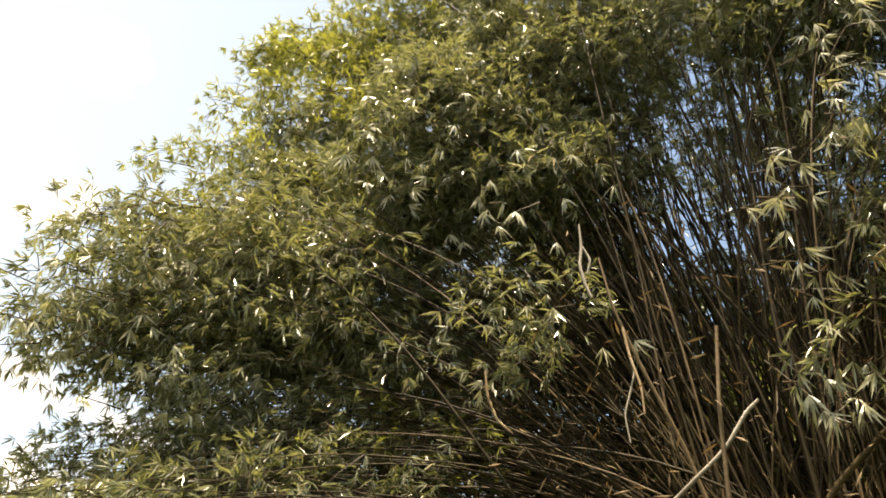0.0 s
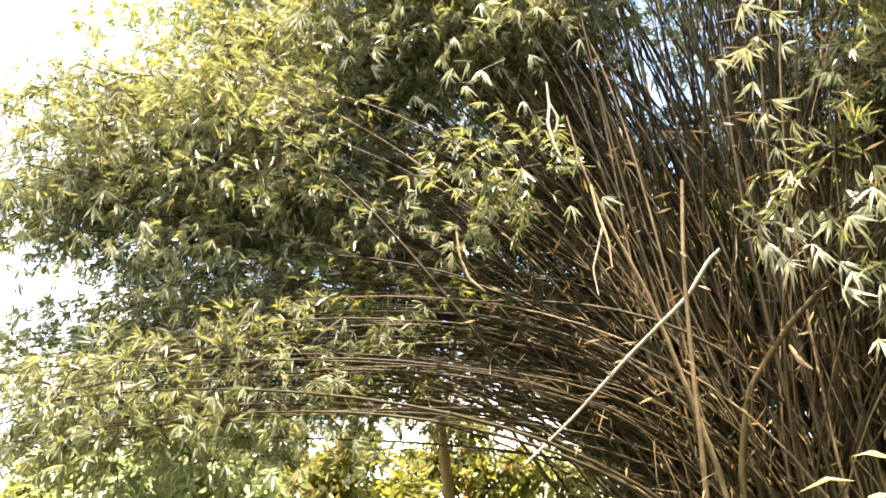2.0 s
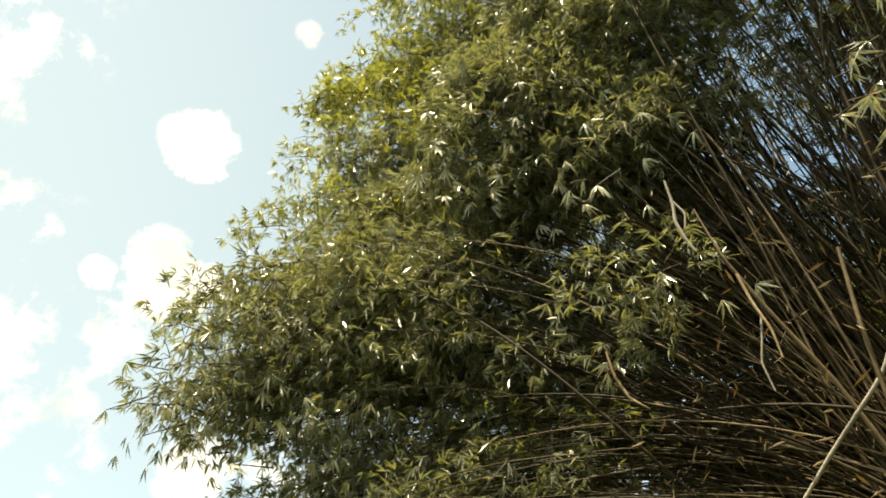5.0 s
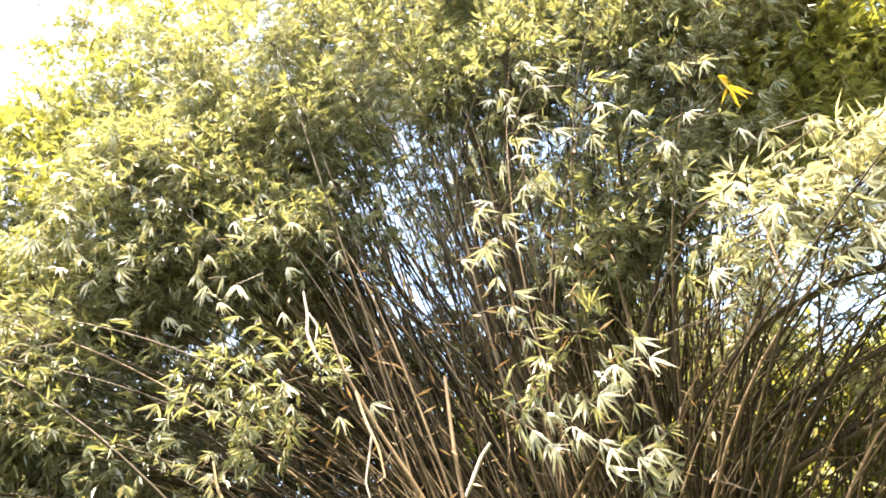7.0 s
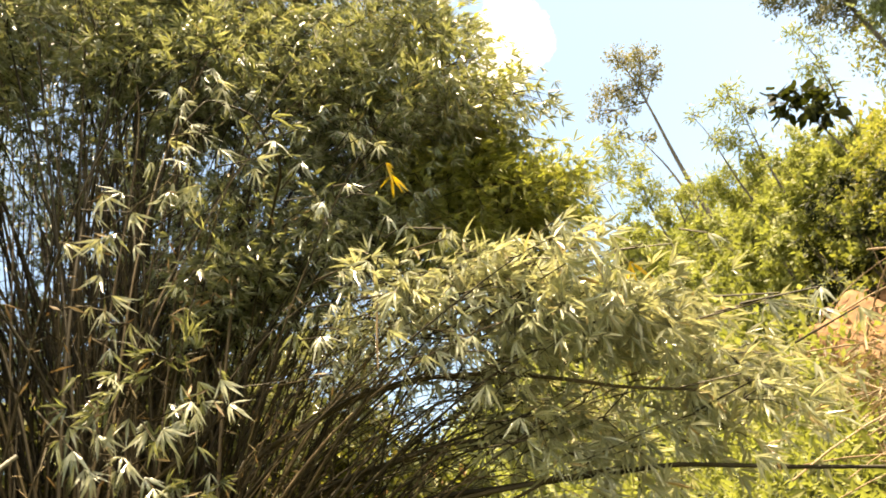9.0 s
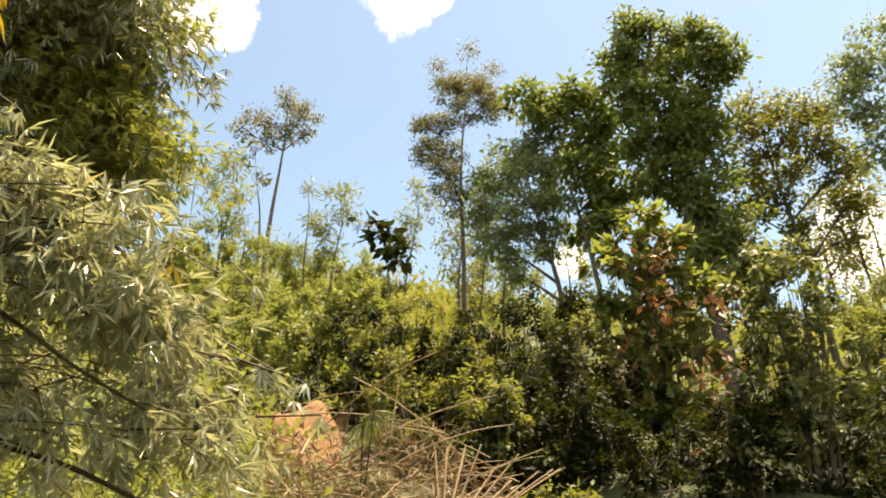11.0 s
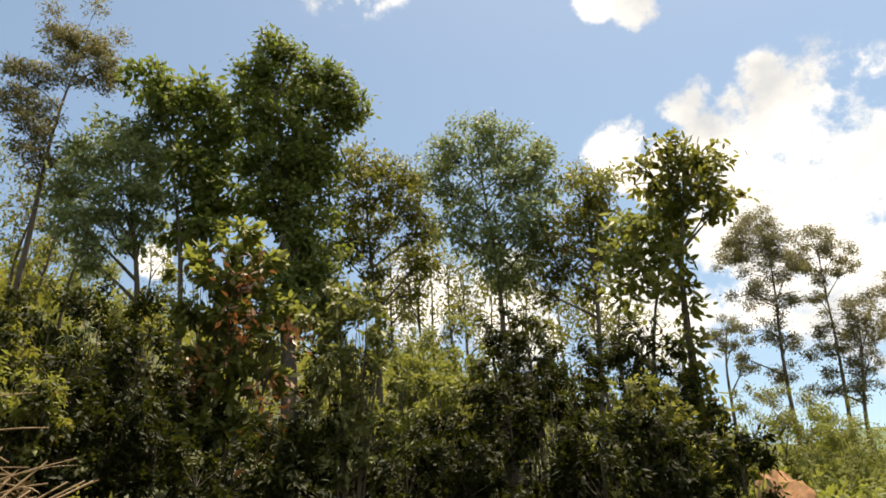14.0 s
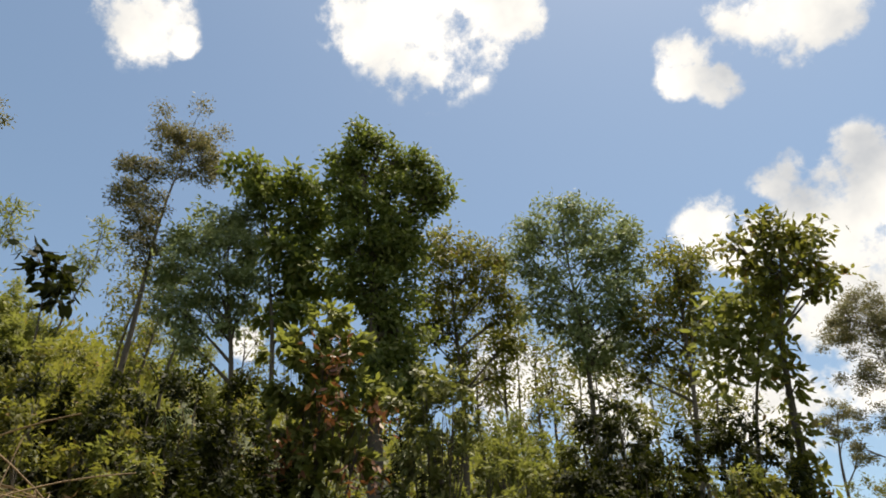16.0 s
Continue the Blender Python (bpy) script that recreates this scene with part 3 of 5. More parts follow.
# leaves on the back of the clump
CROWN.append(([(32.4, 41, 8.4), (32.6, 34.3, 8.4), (36.6, 29.7, 8.4), (42.8, 29.4, 8.4), (48.3, 28.5, 8.4), (37.6, 45.4, 8.4), (8.7, 32.2, 8.4), (6.8, 38.4, 8.4)],
    (0.6, 3, 0.5, 0.7, 0.5, 30, BAMBOO_LEAF, 0.15, 0.7)))
# leaves seen between the upright stems
CROWN.append(([(24.4, 51.1, 8.8), (21.8, 40.9, 8.8), (31.2, 41.2, 8.8), (22.6, 32.8, 8.8), (28.8, 31.5, 8.8), (16, 35.2, 8.8), (14.8, 42.5, 8.8), (24.6, 28.5, 8.8), (16.2, 26.4, 8.8),
     (44.6, 26.1, 8.8), (50.7, 25.8, 8.8), (46.7, 22.6, 8.8)],
    (0.5, 2, 0.62, 0.85, 0.5, 26, BAMBOO_LEAF, 0.14, 0.6)))
# upright stems
CROWN.append(([(21.4, 55.8, 7), (27.6, 57.7, 7), (34.5, 59, 7), (38.5, 57.7, 7), (40.9, 54.8, 7), (41.5, 50.8, 7), (22.7, 52.3, 7), (17.7, 51.6, 7), (28.5, 54.3, 7),
     (34, 54.4, 7), (37.3, 51.6, 7)],
    (0.45, 7, 0.82, 1.0, 0.3, 14, BAMBOO_LEAF, 0.15, 0.5)))
for places, (wide, count, start, rise, sag, twigs_n, mat, size, reach) in CROWN:
    for az, el, r in places:
        for k in range(count):
            target = spot(az, el, r) - BASE + RNG.normal(size=3) * wide * [0.7, 0.7, 0.5]
            toward_az = math.degrees(math.atan2(target[0], target[1]))
            # stems that lean far out cross the clump from its other side
            turn = 180 if math.hypot(target[0], target[1]) > 3.2 and target[0] < 0 else 0
            foot = polar(toward_az + turn + RNG.normal() * 60, 0.95 * math.sqrt(RNG.uniform(0.02, 1)), -0.25)
            path, u = culm_path(foot, target, min(rise * RNG.uniform(0.85, 1.12), 1.0), sag * RNG.uniform(0.7, 1.3))
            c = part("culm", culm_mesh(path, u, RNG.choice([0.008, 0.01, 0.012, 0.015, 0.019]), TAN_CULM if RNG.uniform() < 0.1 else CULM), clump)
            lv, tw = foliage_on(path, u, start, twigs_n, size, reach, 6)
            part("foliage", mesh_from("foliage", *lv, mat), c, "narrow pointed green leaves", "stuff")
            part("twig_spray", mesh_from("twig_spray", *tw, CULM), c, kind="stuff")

# short dry shoots crowding the foot of the clump
for k in range(210):
    az = RNG.uniform(0, 360)
    foot = polar(az, 1.2 * math.sqrt(RNG.uniform(0.1, 1)), -0.2)
    target = foot + polar(az + RNG.normal() * 70, RNG.uniform(0.2, 1.1), RNG.uniform(1.4, 3.8))
    path, u = culm_path(foot, target, 0.7, 0.3)
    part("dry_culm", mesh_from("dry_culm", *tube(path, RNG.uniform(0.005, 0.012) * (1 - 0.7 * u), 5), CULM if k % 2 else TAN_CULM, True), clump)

# dead leaves, sheaths and thin twigs caught between the stems
m = 5000
a, q = RNG.uniform(0, 2 * np.pi, m), RNG.uniform(0, 1, m) ** 0.5
hgt = RNG.uniform(0, 1, m) ** 1.3 * 4.6
wide = 1.3 + hgt * 0.42
P = np.stack([np.sin(a) * q * wide, np.cos(a) * q * wide, hgt], -1)
l = 0.1 * RNG.uniform(0.4, 1.4, m)
part("dry_tangle", mesh_from("dry_tangle", *flat_leaves(P, scatter_dirs(m, -0.6), scatter_dirs(m, 0.4), l, l * 0.14), DRY_LEAF), clump, "dry brown leaves and twigs between the stems", "stuff")

# pale sunlit leaf clusters hanging at the front of the crown
HANGING = [(-14, 43, 6.6), (-5.6, 46.5, 5.4), (2.8, 48.1, 4.9), (-0.5, 37.6, 5.6), (9.9, 36.6, 4.9), (6.1, 39.3, 4.8), (4.2, 38.2, 5), (3.4, 39.6, 5), (7.4, 43, 5),
     (-5.2, 43.5, 5.3), (-1.5, 44.1, 5.2), (-6.7, 40.6, 5.5), (1.6, 42.8, 5.2), (-25.9, 27.2, 6.3), (-20, 25.3, 6.2), (-28.7, 30.5, 6.3), (-25.7, 31.6, 6.4), (-13.1, 27.8, 6.2),
     (1.9, 25.3, 5.2), (8.6, 28.6, 5), (12.8, 28, 5), (-0.9, 31.5, 5.4), (8.6, 30.8, 5), (7.4, 42.6, 5), (2.8, 41.6, 5.2), (-8.3, 42.4, 5.4), (-1.2, 44.3, 5.2),
     (-11.7, 43.4, 5.6)]
GARLAND = [(39.2, 45.8, 4.2), (43.2, 45.5, 4.2), (37.1, 43.2, 4.2), (41.7, 42.2, 4.2), (47, 42, 4.2), (37, 40.2, 4.3), (33.2, 38.3, 4.3), (30.1, 36.6, 4.4), (30.2, 34.1, 4.4),
     (39.2, 39.8, 4.3), (54.3, 41.3, 4.5), (49.8, 37.3, 4.5), (57, 32.4, 4.6), (53.7, 29.3, 4.6), (53, 26, 4.5), (57.8, 29.2, 4.6), (60.9, 27.8, 4.6), (57.7, 23.7, 4.5),
     (55.6, 23.3, 4.5), (46.7, 26.9, 4.6), (29.1, 23.3, 4.4), (28.8, 20.7, 4.4), (36.3, 23.5, 4.4), (34.4, 17.7, 4.4), (31.9, 18.2, 4.4), (33.8, 22.8, 4.4), (32.2, 30.5, 4.5),
     (51.5, 31.1, 4.6)]
LOW_FANS = [(53.3, 29.5, 4.5), (53.8, 26.6, 4.5), (57.2, 23.7, 4.5), (58.5, 19.7, 4.5), (60.1, 16.6, 4.5), (67.2, 23.7, 4.5), (76.5, 23.6, 4.5), (81.2, 17, 4.5), (85, 14, 4.5),
     (48.4, 26.8, 4.5), (28.4, 21.1, 4.5), (29.3, 23.2, 4.5), (36.5, 23.9, 4.5), (32.7, 23, 4.5), (52.9, 29.2, 4.5), (53.6, 26.5, 4.5), (57.5, 24.6, 4.5), (61.5, 19, 4.5),
     (68, 24.2, 4.5), (72.7, 25.2, 4.5), (81.2, 17.1, 4.5), (76.7, 12.7, 4.5)]


def leaf_cluster(at, mat, m=8, size=0.24, label=""):
    """A drooping fan of long leaves on a short twig."""
    axis = unit(np.array([0, 0, -1.0]) + RNG.normal(size=3) * 0.4)
    P, A, F, L = fan_of_leaves(at, axis, m, size, 0.14, 0.85)
    v, f = leaves(P, A, F, L, L * RNG.uniform(0.095, 0.13, m), 0.16)
    part("leaf_fan", mesh_from("leaf_fan", v, f, mat), clump, label)
    s = np.linspace(0, 1, 4)[:, None]
    stalk = at + (BASE * 0 + np.array([0.12, 0.35, 0.18]) + RNG.normal(size=3) * 0.1) * s
    part("twig", mesh_from("twig", *tube(stalk, [0.004, 0.005, 0.006, 0.007], 4), CULM), clump)


for az, el, r, more in [(*q, 1) for q in HANGING + LOW_FANS] + [(*q, 4) for q in GARLAND]:
    at = spot(az, el, r) - BASE
    leaf_cluster(at, PALE_SUNLIT_LEAF, int(RNG.integers(6, 10)), RNG.uniform(0.16, 0.22), "pale sunlit glossy drooping leaves")
    for _ in range(more):
        leaf_cluster(at + RNG.normal(size=3) * 0.15, PALE_SUNLIT_LEAF if RNG.uniform() < 0.6 else BAMBOO_LEAF, int(RNG.integers(5, 9)), RNG.uniform(0.15, 0.2))
# smaller pale fans over the face of the crown, brightened by their leaf colour
for places, shift in ((CROWN[0][0], 0.9), (CROWN[2][0], 0.93), (CROWN[3][0] * 2, 0.93), (CROWN[8][0][::3], 0.96)):
    for az, el, r in places * (8 if shift < 0.92 else 3):
        at = spot(az + RNG.normal() * 2.5, el + RNG.normal() * 2, r * shift + RNG.normal() * 0.15) - BASE
        leaf_cluster(at, PALE_SUNLIT_LEAF if RNG.uniform() < 0.75 else BAMBOO_LEAF, int(RNG.integers(6, 10)), RNG.uniform(0.15, 0.21))
for az, el, r in [(57, 37.2, 4.4), (56.8, 38.2, 4.4), (73, 23.9, 4.6)]:
    leaf_cluster(spot(az, el, r) - BASE, YELLOW_LEAF, 5, 0.2, "withered orange-yellow leaves")


def stem_thing(name, points, radii, mat, label, category, parent=None, eye=EYE_BAMBOO, sides=7, knots=0.0):
    """A bare stem through a few places, smoothed between them."""
    pts = np.array([spot(*p, eye) for p in points])
    u = np.linspace(0, len(pts) - 1, 12 * (len(pts) - 1) + 1)
    path = np.stack([np.interp(u, np.arange(len(pts)), pts[:, k]) for k in range(3)], -1)
    for _ in range(6):
        path[1:-1] = path[1:-1] * 0.5 + (path[:-2] + path[2:]) * 0.25
    rad = np.interp(u, np.linspace(0, len(pts) - 1, len(radii)), radii) * (1 + knots * (np.arange(len(u)) % 6 == 0))
    if parent is not None:
        return part(name, mesh_from(name, *tube(path - np.array(parent.location), rad, sides), mat, True), parent, label)
    t = thing(name, pts[-1], label, category)
    part("stem", mesh_from("stem", *tube(path - pts[-1], rad, sides), mat, True), t)
    return t


stem_thing("dead_culm", [(22.5, 28.4, 4.5), (21.2, 22.8, 4.5), (20.3, 16.3, 4.55), (19.6, 9.5, 4.6), (19.1, 4.6, 4.65), (17.8, -5.1, 4.7), (16.1, -15.5, 4.8)], (0.013, 0.015, 0.017, 0.019), TAN_CULM, "broken dry tan culm", "", clump, knots=0.12)
stem_thing("old_culm", [(13.6, 35, 4.6), (14.2, 30.9, 4.6), (15.8, 26.1, 4.7), (17.9, 20.2, 4.8), (19.4, 12.9, 4.9), (20.5, 6.5, 5), (21.1, -1.9, 5.1), (19.3, -15.6, 5.2)], (0.007, 0.012, 0.015, 0.018, 0.021), TAN_CULM, "thick tan arching culm", "", clump, knots=0.12)
stem_thing("old_culm", [(35.8, 21.2, 4.7), (31.9, 19, 4.8), (27.8, 16.1, 4.9), (23.8, 11.8, 5), (22.2, 6.7, 5.1), (20.4, -3.6, 5.2), (18, -15.5, 5.3)], (0.012, 0.018, 0.022, 0.026, 0.028), CULM, "thick tan arching culm", "", clump, knots=0.12)
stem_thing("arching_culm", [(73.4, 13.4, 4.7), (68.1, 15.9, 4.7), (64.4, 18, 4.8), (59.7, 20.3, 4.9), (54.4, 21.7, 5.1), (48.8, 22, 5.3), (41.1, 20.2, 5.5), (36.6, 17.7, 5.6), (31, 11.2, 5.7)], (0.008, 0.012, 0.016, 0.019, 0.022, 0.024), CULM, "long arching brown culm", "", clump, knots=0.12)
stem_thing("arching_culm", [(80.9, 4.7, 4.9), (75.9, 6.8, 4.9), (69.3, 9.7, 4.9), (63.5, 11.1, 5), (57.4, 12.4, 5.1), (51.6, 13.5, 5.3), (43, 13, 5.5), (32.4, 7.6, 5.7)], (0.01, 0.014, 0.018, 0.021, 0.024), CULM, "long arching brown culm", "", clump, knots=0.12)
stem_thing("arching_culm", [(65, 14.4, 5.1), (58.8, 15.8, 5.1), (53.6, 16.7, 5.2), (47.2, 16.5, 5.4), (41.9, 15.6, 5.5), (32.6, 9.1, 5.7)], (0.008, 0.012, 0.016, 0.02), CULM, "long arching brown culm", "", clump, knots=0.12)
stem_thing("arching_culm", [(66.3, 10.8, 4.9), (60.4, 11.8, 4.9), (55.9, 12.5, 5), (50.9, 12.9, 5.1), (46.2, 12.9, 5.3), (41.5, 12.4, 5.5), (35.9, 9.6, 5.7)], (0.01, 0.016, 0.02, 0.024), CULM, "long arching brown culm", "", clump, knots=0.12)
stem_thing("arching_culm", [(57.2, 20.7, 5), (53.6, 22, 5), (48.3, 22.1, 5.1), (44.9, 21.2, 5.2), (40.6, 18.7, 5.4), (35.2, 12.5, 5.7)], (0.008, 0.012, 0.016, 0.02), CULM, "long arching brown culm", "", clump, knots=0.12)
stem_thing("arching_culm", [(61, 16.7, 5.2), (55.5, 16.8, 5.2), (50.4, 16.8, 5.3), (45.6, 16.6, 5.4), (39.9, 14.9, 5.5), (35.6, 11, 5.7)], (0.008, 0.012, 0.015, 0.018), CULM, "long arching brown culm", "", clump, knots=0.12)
stem_thing("garland_twig", [(30.1, 36.6, 4.4), (33.5, 38.7, 4.3), (37.3, 40.6, 4.25), (38, 43.8, 4.2), (41.4, 45.9, 4.2), (45.6, 44.3, 4.3), (47.1, 39.9, 4.6), (44.4, 35.8, 5.2)], (0.004, 0.005, 0.006, 0.007, 0.009, 0.012), CULM, "thin twig hung with pale sunlit leaves", "", clump)
stem_thing("dry_shoot", [(2.3, 26.8, 4.9), (2.4, 24.9, 4.9), (3.1, 23, 4.9), (4.4, 21.9, 4.9)], (0.007, 0.011, 0.01, 0.006), DEAD_WOOD, "dry hanging whitish shoot", "", clump)
stem_thing("dry_shoot", [(15.2, 26.2, 4.6), (14.5, 24.5, 4.6), (13.7, 22.8, 4.6), (13.8, 20.7, 4.6)], (0.008, 0.008, 0.007, 0.005), GREY_WOOD, "dry hanging whitish shoot", "", clump)
stem_thing("dry_shoot", [(14.7, 29.4, 4.55), (14.9, 27.1, 4.55), (15.4, 24.8, 4.55), (15.3, 22.7, 4.55)], (0.011, 0.01, 0.009, 0.006), DEAD_WOOD, "dry hanging whitish shoot", "", clump)
stem_thing("dry_root", [(12.2, 37.8, 4.5), (12.1, 35.9, 4.5), (11.7, 34.6, 4.5), (12, 33, 4.5), (12.4, 32, 4.5)], (0.008, 0.013, 0.013, 0.009), GREY_WOOD, "twisted pale dry shoot", "", clump)
stem_thing("dry_root", [(12.2, 36.1, 4.5), (12.8, 34.9, 4.5), (12.3, 33.9, 4.5)], (0.008, 0.01, 0.007), GREY_WOOD, "twisted pale dry shoot", "", clump)
stem_thing("dry_sheath", [(52.2, 28.2, 4.4), (51.4, 25.9, 4.4), (50.7, 23.3, 4.4)], (0.005, 0.008, 0.004), DEAD_WOOD, "pale dry hanging strip", "", clump)
stem_thing("dry_sheath", [(27.3, 14.7, 4.5), (27.7, 13.5, 4.5), (28.4, 12.7, 4.5)], (0.008, 0.018, 0.004), DEAD_WOOD, "curled brown dry sheath", "", clump)
stem_thing("dead_branch", [(6.2, 8.3, 4.9), (10.2, 11.3, 4.9), (15.5, 15.7, 4.8), (20.9, 19.5, 4.7), (23.1, 21.9, 4.7), (24.2, 22.6, 4.7)], (0.008, 0.012, 0.014, 0.012), GREY_WOOD, "pale dead branch leaning across the clump", "branch", knots=0.15)
stem_thing("wooden_post", [(0.4, 16.8, 7.3), (0.4, 13.3, 7.3), (0.7, 8.6, 7.3), (1, 1.7, 7.3), (1.4, -7.2, 7.3)], (0.045, 0.055, 0.06), DEAD_WOOD, "weathered orange-brown wooden post behind the bamboo", "post", sides=9)


# ---- young plants close to the camera ----
def sapling(name, az, el, r, m, size, mat, label):
    top = spot(az, el, r)
    foot = np.array([top[0] + 0.05, top[1] + 0.05, float(height(top[0], top[1]))])
    t = thing(name, foot, label, "plant")
    s = np.linspace(0, 1, 8)[:, None]
    part("stem", mesh_from("stem", *tube((top - foot) * s, np.linspace(0.012, 0.005, 8), 6), CULM, True), t)
    for k in range(m):
        a = k * 2.4
        d = np.array([[math.cos(a), math.sin(a), RNG.uniform(-0.1, 0.7)]])
        at = ((top - foot) * (1 - 0.045 * k))[None]
        L = np.array([size * RNG.uniform(0.8, 1.15)])
        v, f = leaves(at, d, np.array([[0, 0, 1.0]]), L, L * 0.46, 0.25, 0.5)
        part("leaf", mesh_from("leaf", v, f, mat), t)
    return t


sapling("sapling", 28.4, 6.7, 2.9, 11, 0.19, PALE_SUNLIT_LEAF, "young plant with broad pale-green leaves")
sapling("sapling", -48.0, 10.5, 2.55, 10, 0.24, LIGHT_LEAF, "young plant with long bright-green leaves")


# ---- trees ----
def tree(name, az, r, top, crown, leaf, mat, count, label, thick=0.14, lean=(0, 0), fork=0.45, clumps=26, width=0.4, foot=None, group=""):
    """A tree: tapered trunk, limbs to every mass of the crown, leaves in uneven clumps.
    crown: (dx along the view's right, dy away, height, rx, rz) of each mass."""
    base = on_ground(az, r, -0.2) if foot is None else np.asarray(foot, float)
    t = thing(name, base, label, "tree", group)
    right = np.array([math.cos(radians(az)), -math.sin(radians(az)), 0])
    away = np.array([math.sin(radians(az)), math.cos(radians(az)), 0])
    H = top - base[2]
    s = np.linspace(0, 1, 14)
    bend = right[None] * (lean[0] * s ** 1.4)[:, None] + away[None] * (lean[1] * s ** 1.4)[:, None]
    wob = right[None] * (0.12 * np.sin(s * 7 + r))[:, None]
    trunk = bend + wob * s[:, None] + np.array([0, 0, 1.0])[None] * (H * 0.93 * s)[:, None]
    wood = [tube(trunk, thick * (1 - 0.85 * s), 8)]
    P, N = [], []
    for dx, dy, h, rx, rz in crown:
        c = right * dx + away * dy + np.array([0, 0, h - base[2]])
        k = int(np.clip(np.argmin(np.abs(trunk[:, 2] - (c[2] - rz * 0.9 - abs(dx) * 0.5))), 2, 12))
        k = max(k, int(13 * fork * 0.6))
        u = np.linspace(0, 1, 7)[:, None]
        limb = trunk[k] * (1 - u) + c * u + np.array([0, 0, 0.15]) * np.sin(u * 3.1) * rz
        wood.append(tube(limb, thick * (1 - 0.85 * s[k]) * np.linspace(0.75, 0.15, 7), 6))
        n = max(9, int(clumps * rx * rz / 1.3))
        q = scatter_dirs(n, 0.25) * RNG.uniform(0.35, 0.92, (n, 1)) ** 0.6 * [rx, rx, rz]
        for p in q:
            tw = limb[4] * (1 - u[::2]) + (c + p) * u[::2]
            wood.append(tube(tw, thick * np.linspace(0.14, 0.03, 4), 3))
        m = int(count * rx * rz * 1.6)
        pick = RNG.integers(0, n, m)
        cl = 0.3 * (rx + rz) / 2 + 0.12
        off = RNG.normal(size=(m, 3)) * [cl, cl, cl * 0.7] * (0.48 if leaf < 0.13 else 0.6)
        P.append(c + q[pick] + off), N.append(unit(q[pick] / [rx, rx, rz] + off / cl))
    P, N = np.concatenate(P), np.concatenate(N)
    m = len(P)
    along = unit(N * 0.7 + RNG.normal(size=(m, 3)) * 0.7 + [0, 0, -0.35])
    face = unit(RNG.normal(size=(m, 3)) * 0.5 + [0, 0, 0.5] + N * 0.8)
    l = leaf * RNG.uniform(0.7, 1.4, m)
    part("trunk", mesh_from("trunk", *join(wood), BARK, True), t)
    part("crown", mesh_from("crown", *(broad_leaves if leaf > 0.15 else flat_leaves)(P, along, face, l, l * width, 0.15), mat), t, kind="stuff")
    return t


def h_at(r, el):
    return 1.59 + r * math.tan(radians(el))


# tall trees on the hillside and its crest
def masses(r, *rows):
    """Crown masses from (bearing shift in degrees, elevation, half width, half height)."""
    out = []
    for a, el, rx, rz in rows:
        dy = float(np.clip(RNG.normal() * 0.25, -0.5, 0.5))
        out.append(((r + dy) * math.tan(radians(a)), dy, h_at(r + dy, el), rx, rz))
    return out


tree("slender_tree", 81.0, 34, h_at(34, 38.9), masses(34, (0.6, 38.6, 1.02, 0.54), (2.4, 37.5, 0.87, 0.67), (-1.5, 36.9, 1.13, 0.6), (-3.4, 35.8, 0.65, 0.33), (1.2, 36.2, 0.92, 0.59), (-0.6, 35.3, 0.78, 0.45), (2.8, 36.2, 0.46, 0.46)), 0.17, GREY_LEAF, 600, "tall slender tree with a sparse grey-green crown", 0.16, (0.42, 0), width=0.4)
tree("slender_tree", 80.7, 35, h_at(35, 33.2), masses(35, (-2.8, 33.7, 0.79, 0.52), (-0.8, 32.3, 0.52, 0.45), (-1.7, 35, 0.53, 0.33)), 0.24, GREY_LEAF, 200, "thin leaning tree with a sparse grey-green crown", 0.12, (-0.61, 0), width=0.4)
tree("young_bamboo", 77.5, 21, h_at(21, 33.8), masses(21, (0, 33.1, 0.51, 0.43), (-1.5, 31.2, 0.5, 0.46), (0.9, 31.1, 0.46, 0.46), (-0.3, 28.9, 0.75, 0.45)), 0.19, LIGHT_LEAF, 800, "feathery young bamboo with thin light leaves", 0.05, (0.0, 0), width=0.2)
tree("young_bamboo", 86.7, 21, h_at(21, 32.7), masses(21, (0.9, 32, 0.58, 0.35), (1.5, 30.6, 0.42, 0.38), (-0.5, 29.5, 0.45, 0.49), (0, 27.6, 0.55, 0.44)), 0.19, LIGHT_LEAF, 800, "feathery young bamboo with thin light leaves", 0.05, (0.29, 0), width=0.2)
tree("young_bamboo", 84.8, 21, h_at(21, 33.3), masses(21, (-0.3, 31.9, 0.15, 0.39), (0.1, 29.6, 0.26, 0.45)), 0.19, LIGHT_LEAF, 800, "feathery young bamboo with thin light leaves", 0.05, (-0.26, 0), width=0.2)
tree("young_bamboo", 92.9, 21, h_at(21, 33.2), masses(21, (1.3, 32.3, 0.27, 0.39), (0.9, 30.2, 0.38, 0.45), (2.6, 31.2, 0.27, 0.31), (0.3, 27.6, 0.44, 0.52)), 0.19, LIGHT_LEAF, 800, "feathery young bamboo with thin light leaves", 0.05, (0.55, 0), width=0.2)
tree("young_bamboo", 79.4, 21, h_at(21, 29.7), masses(21, (-0.4, 28.8, 0.49, 0.37), (1.2, 27.8, 0.44, 0.37), (3.2, 27.2, 0.51, 0.33)), 0.19, LIGHT_LEAF, 800, "feathery young bamboo with thin light leaves", 0.05, (-0.15, 0), width=0.2)
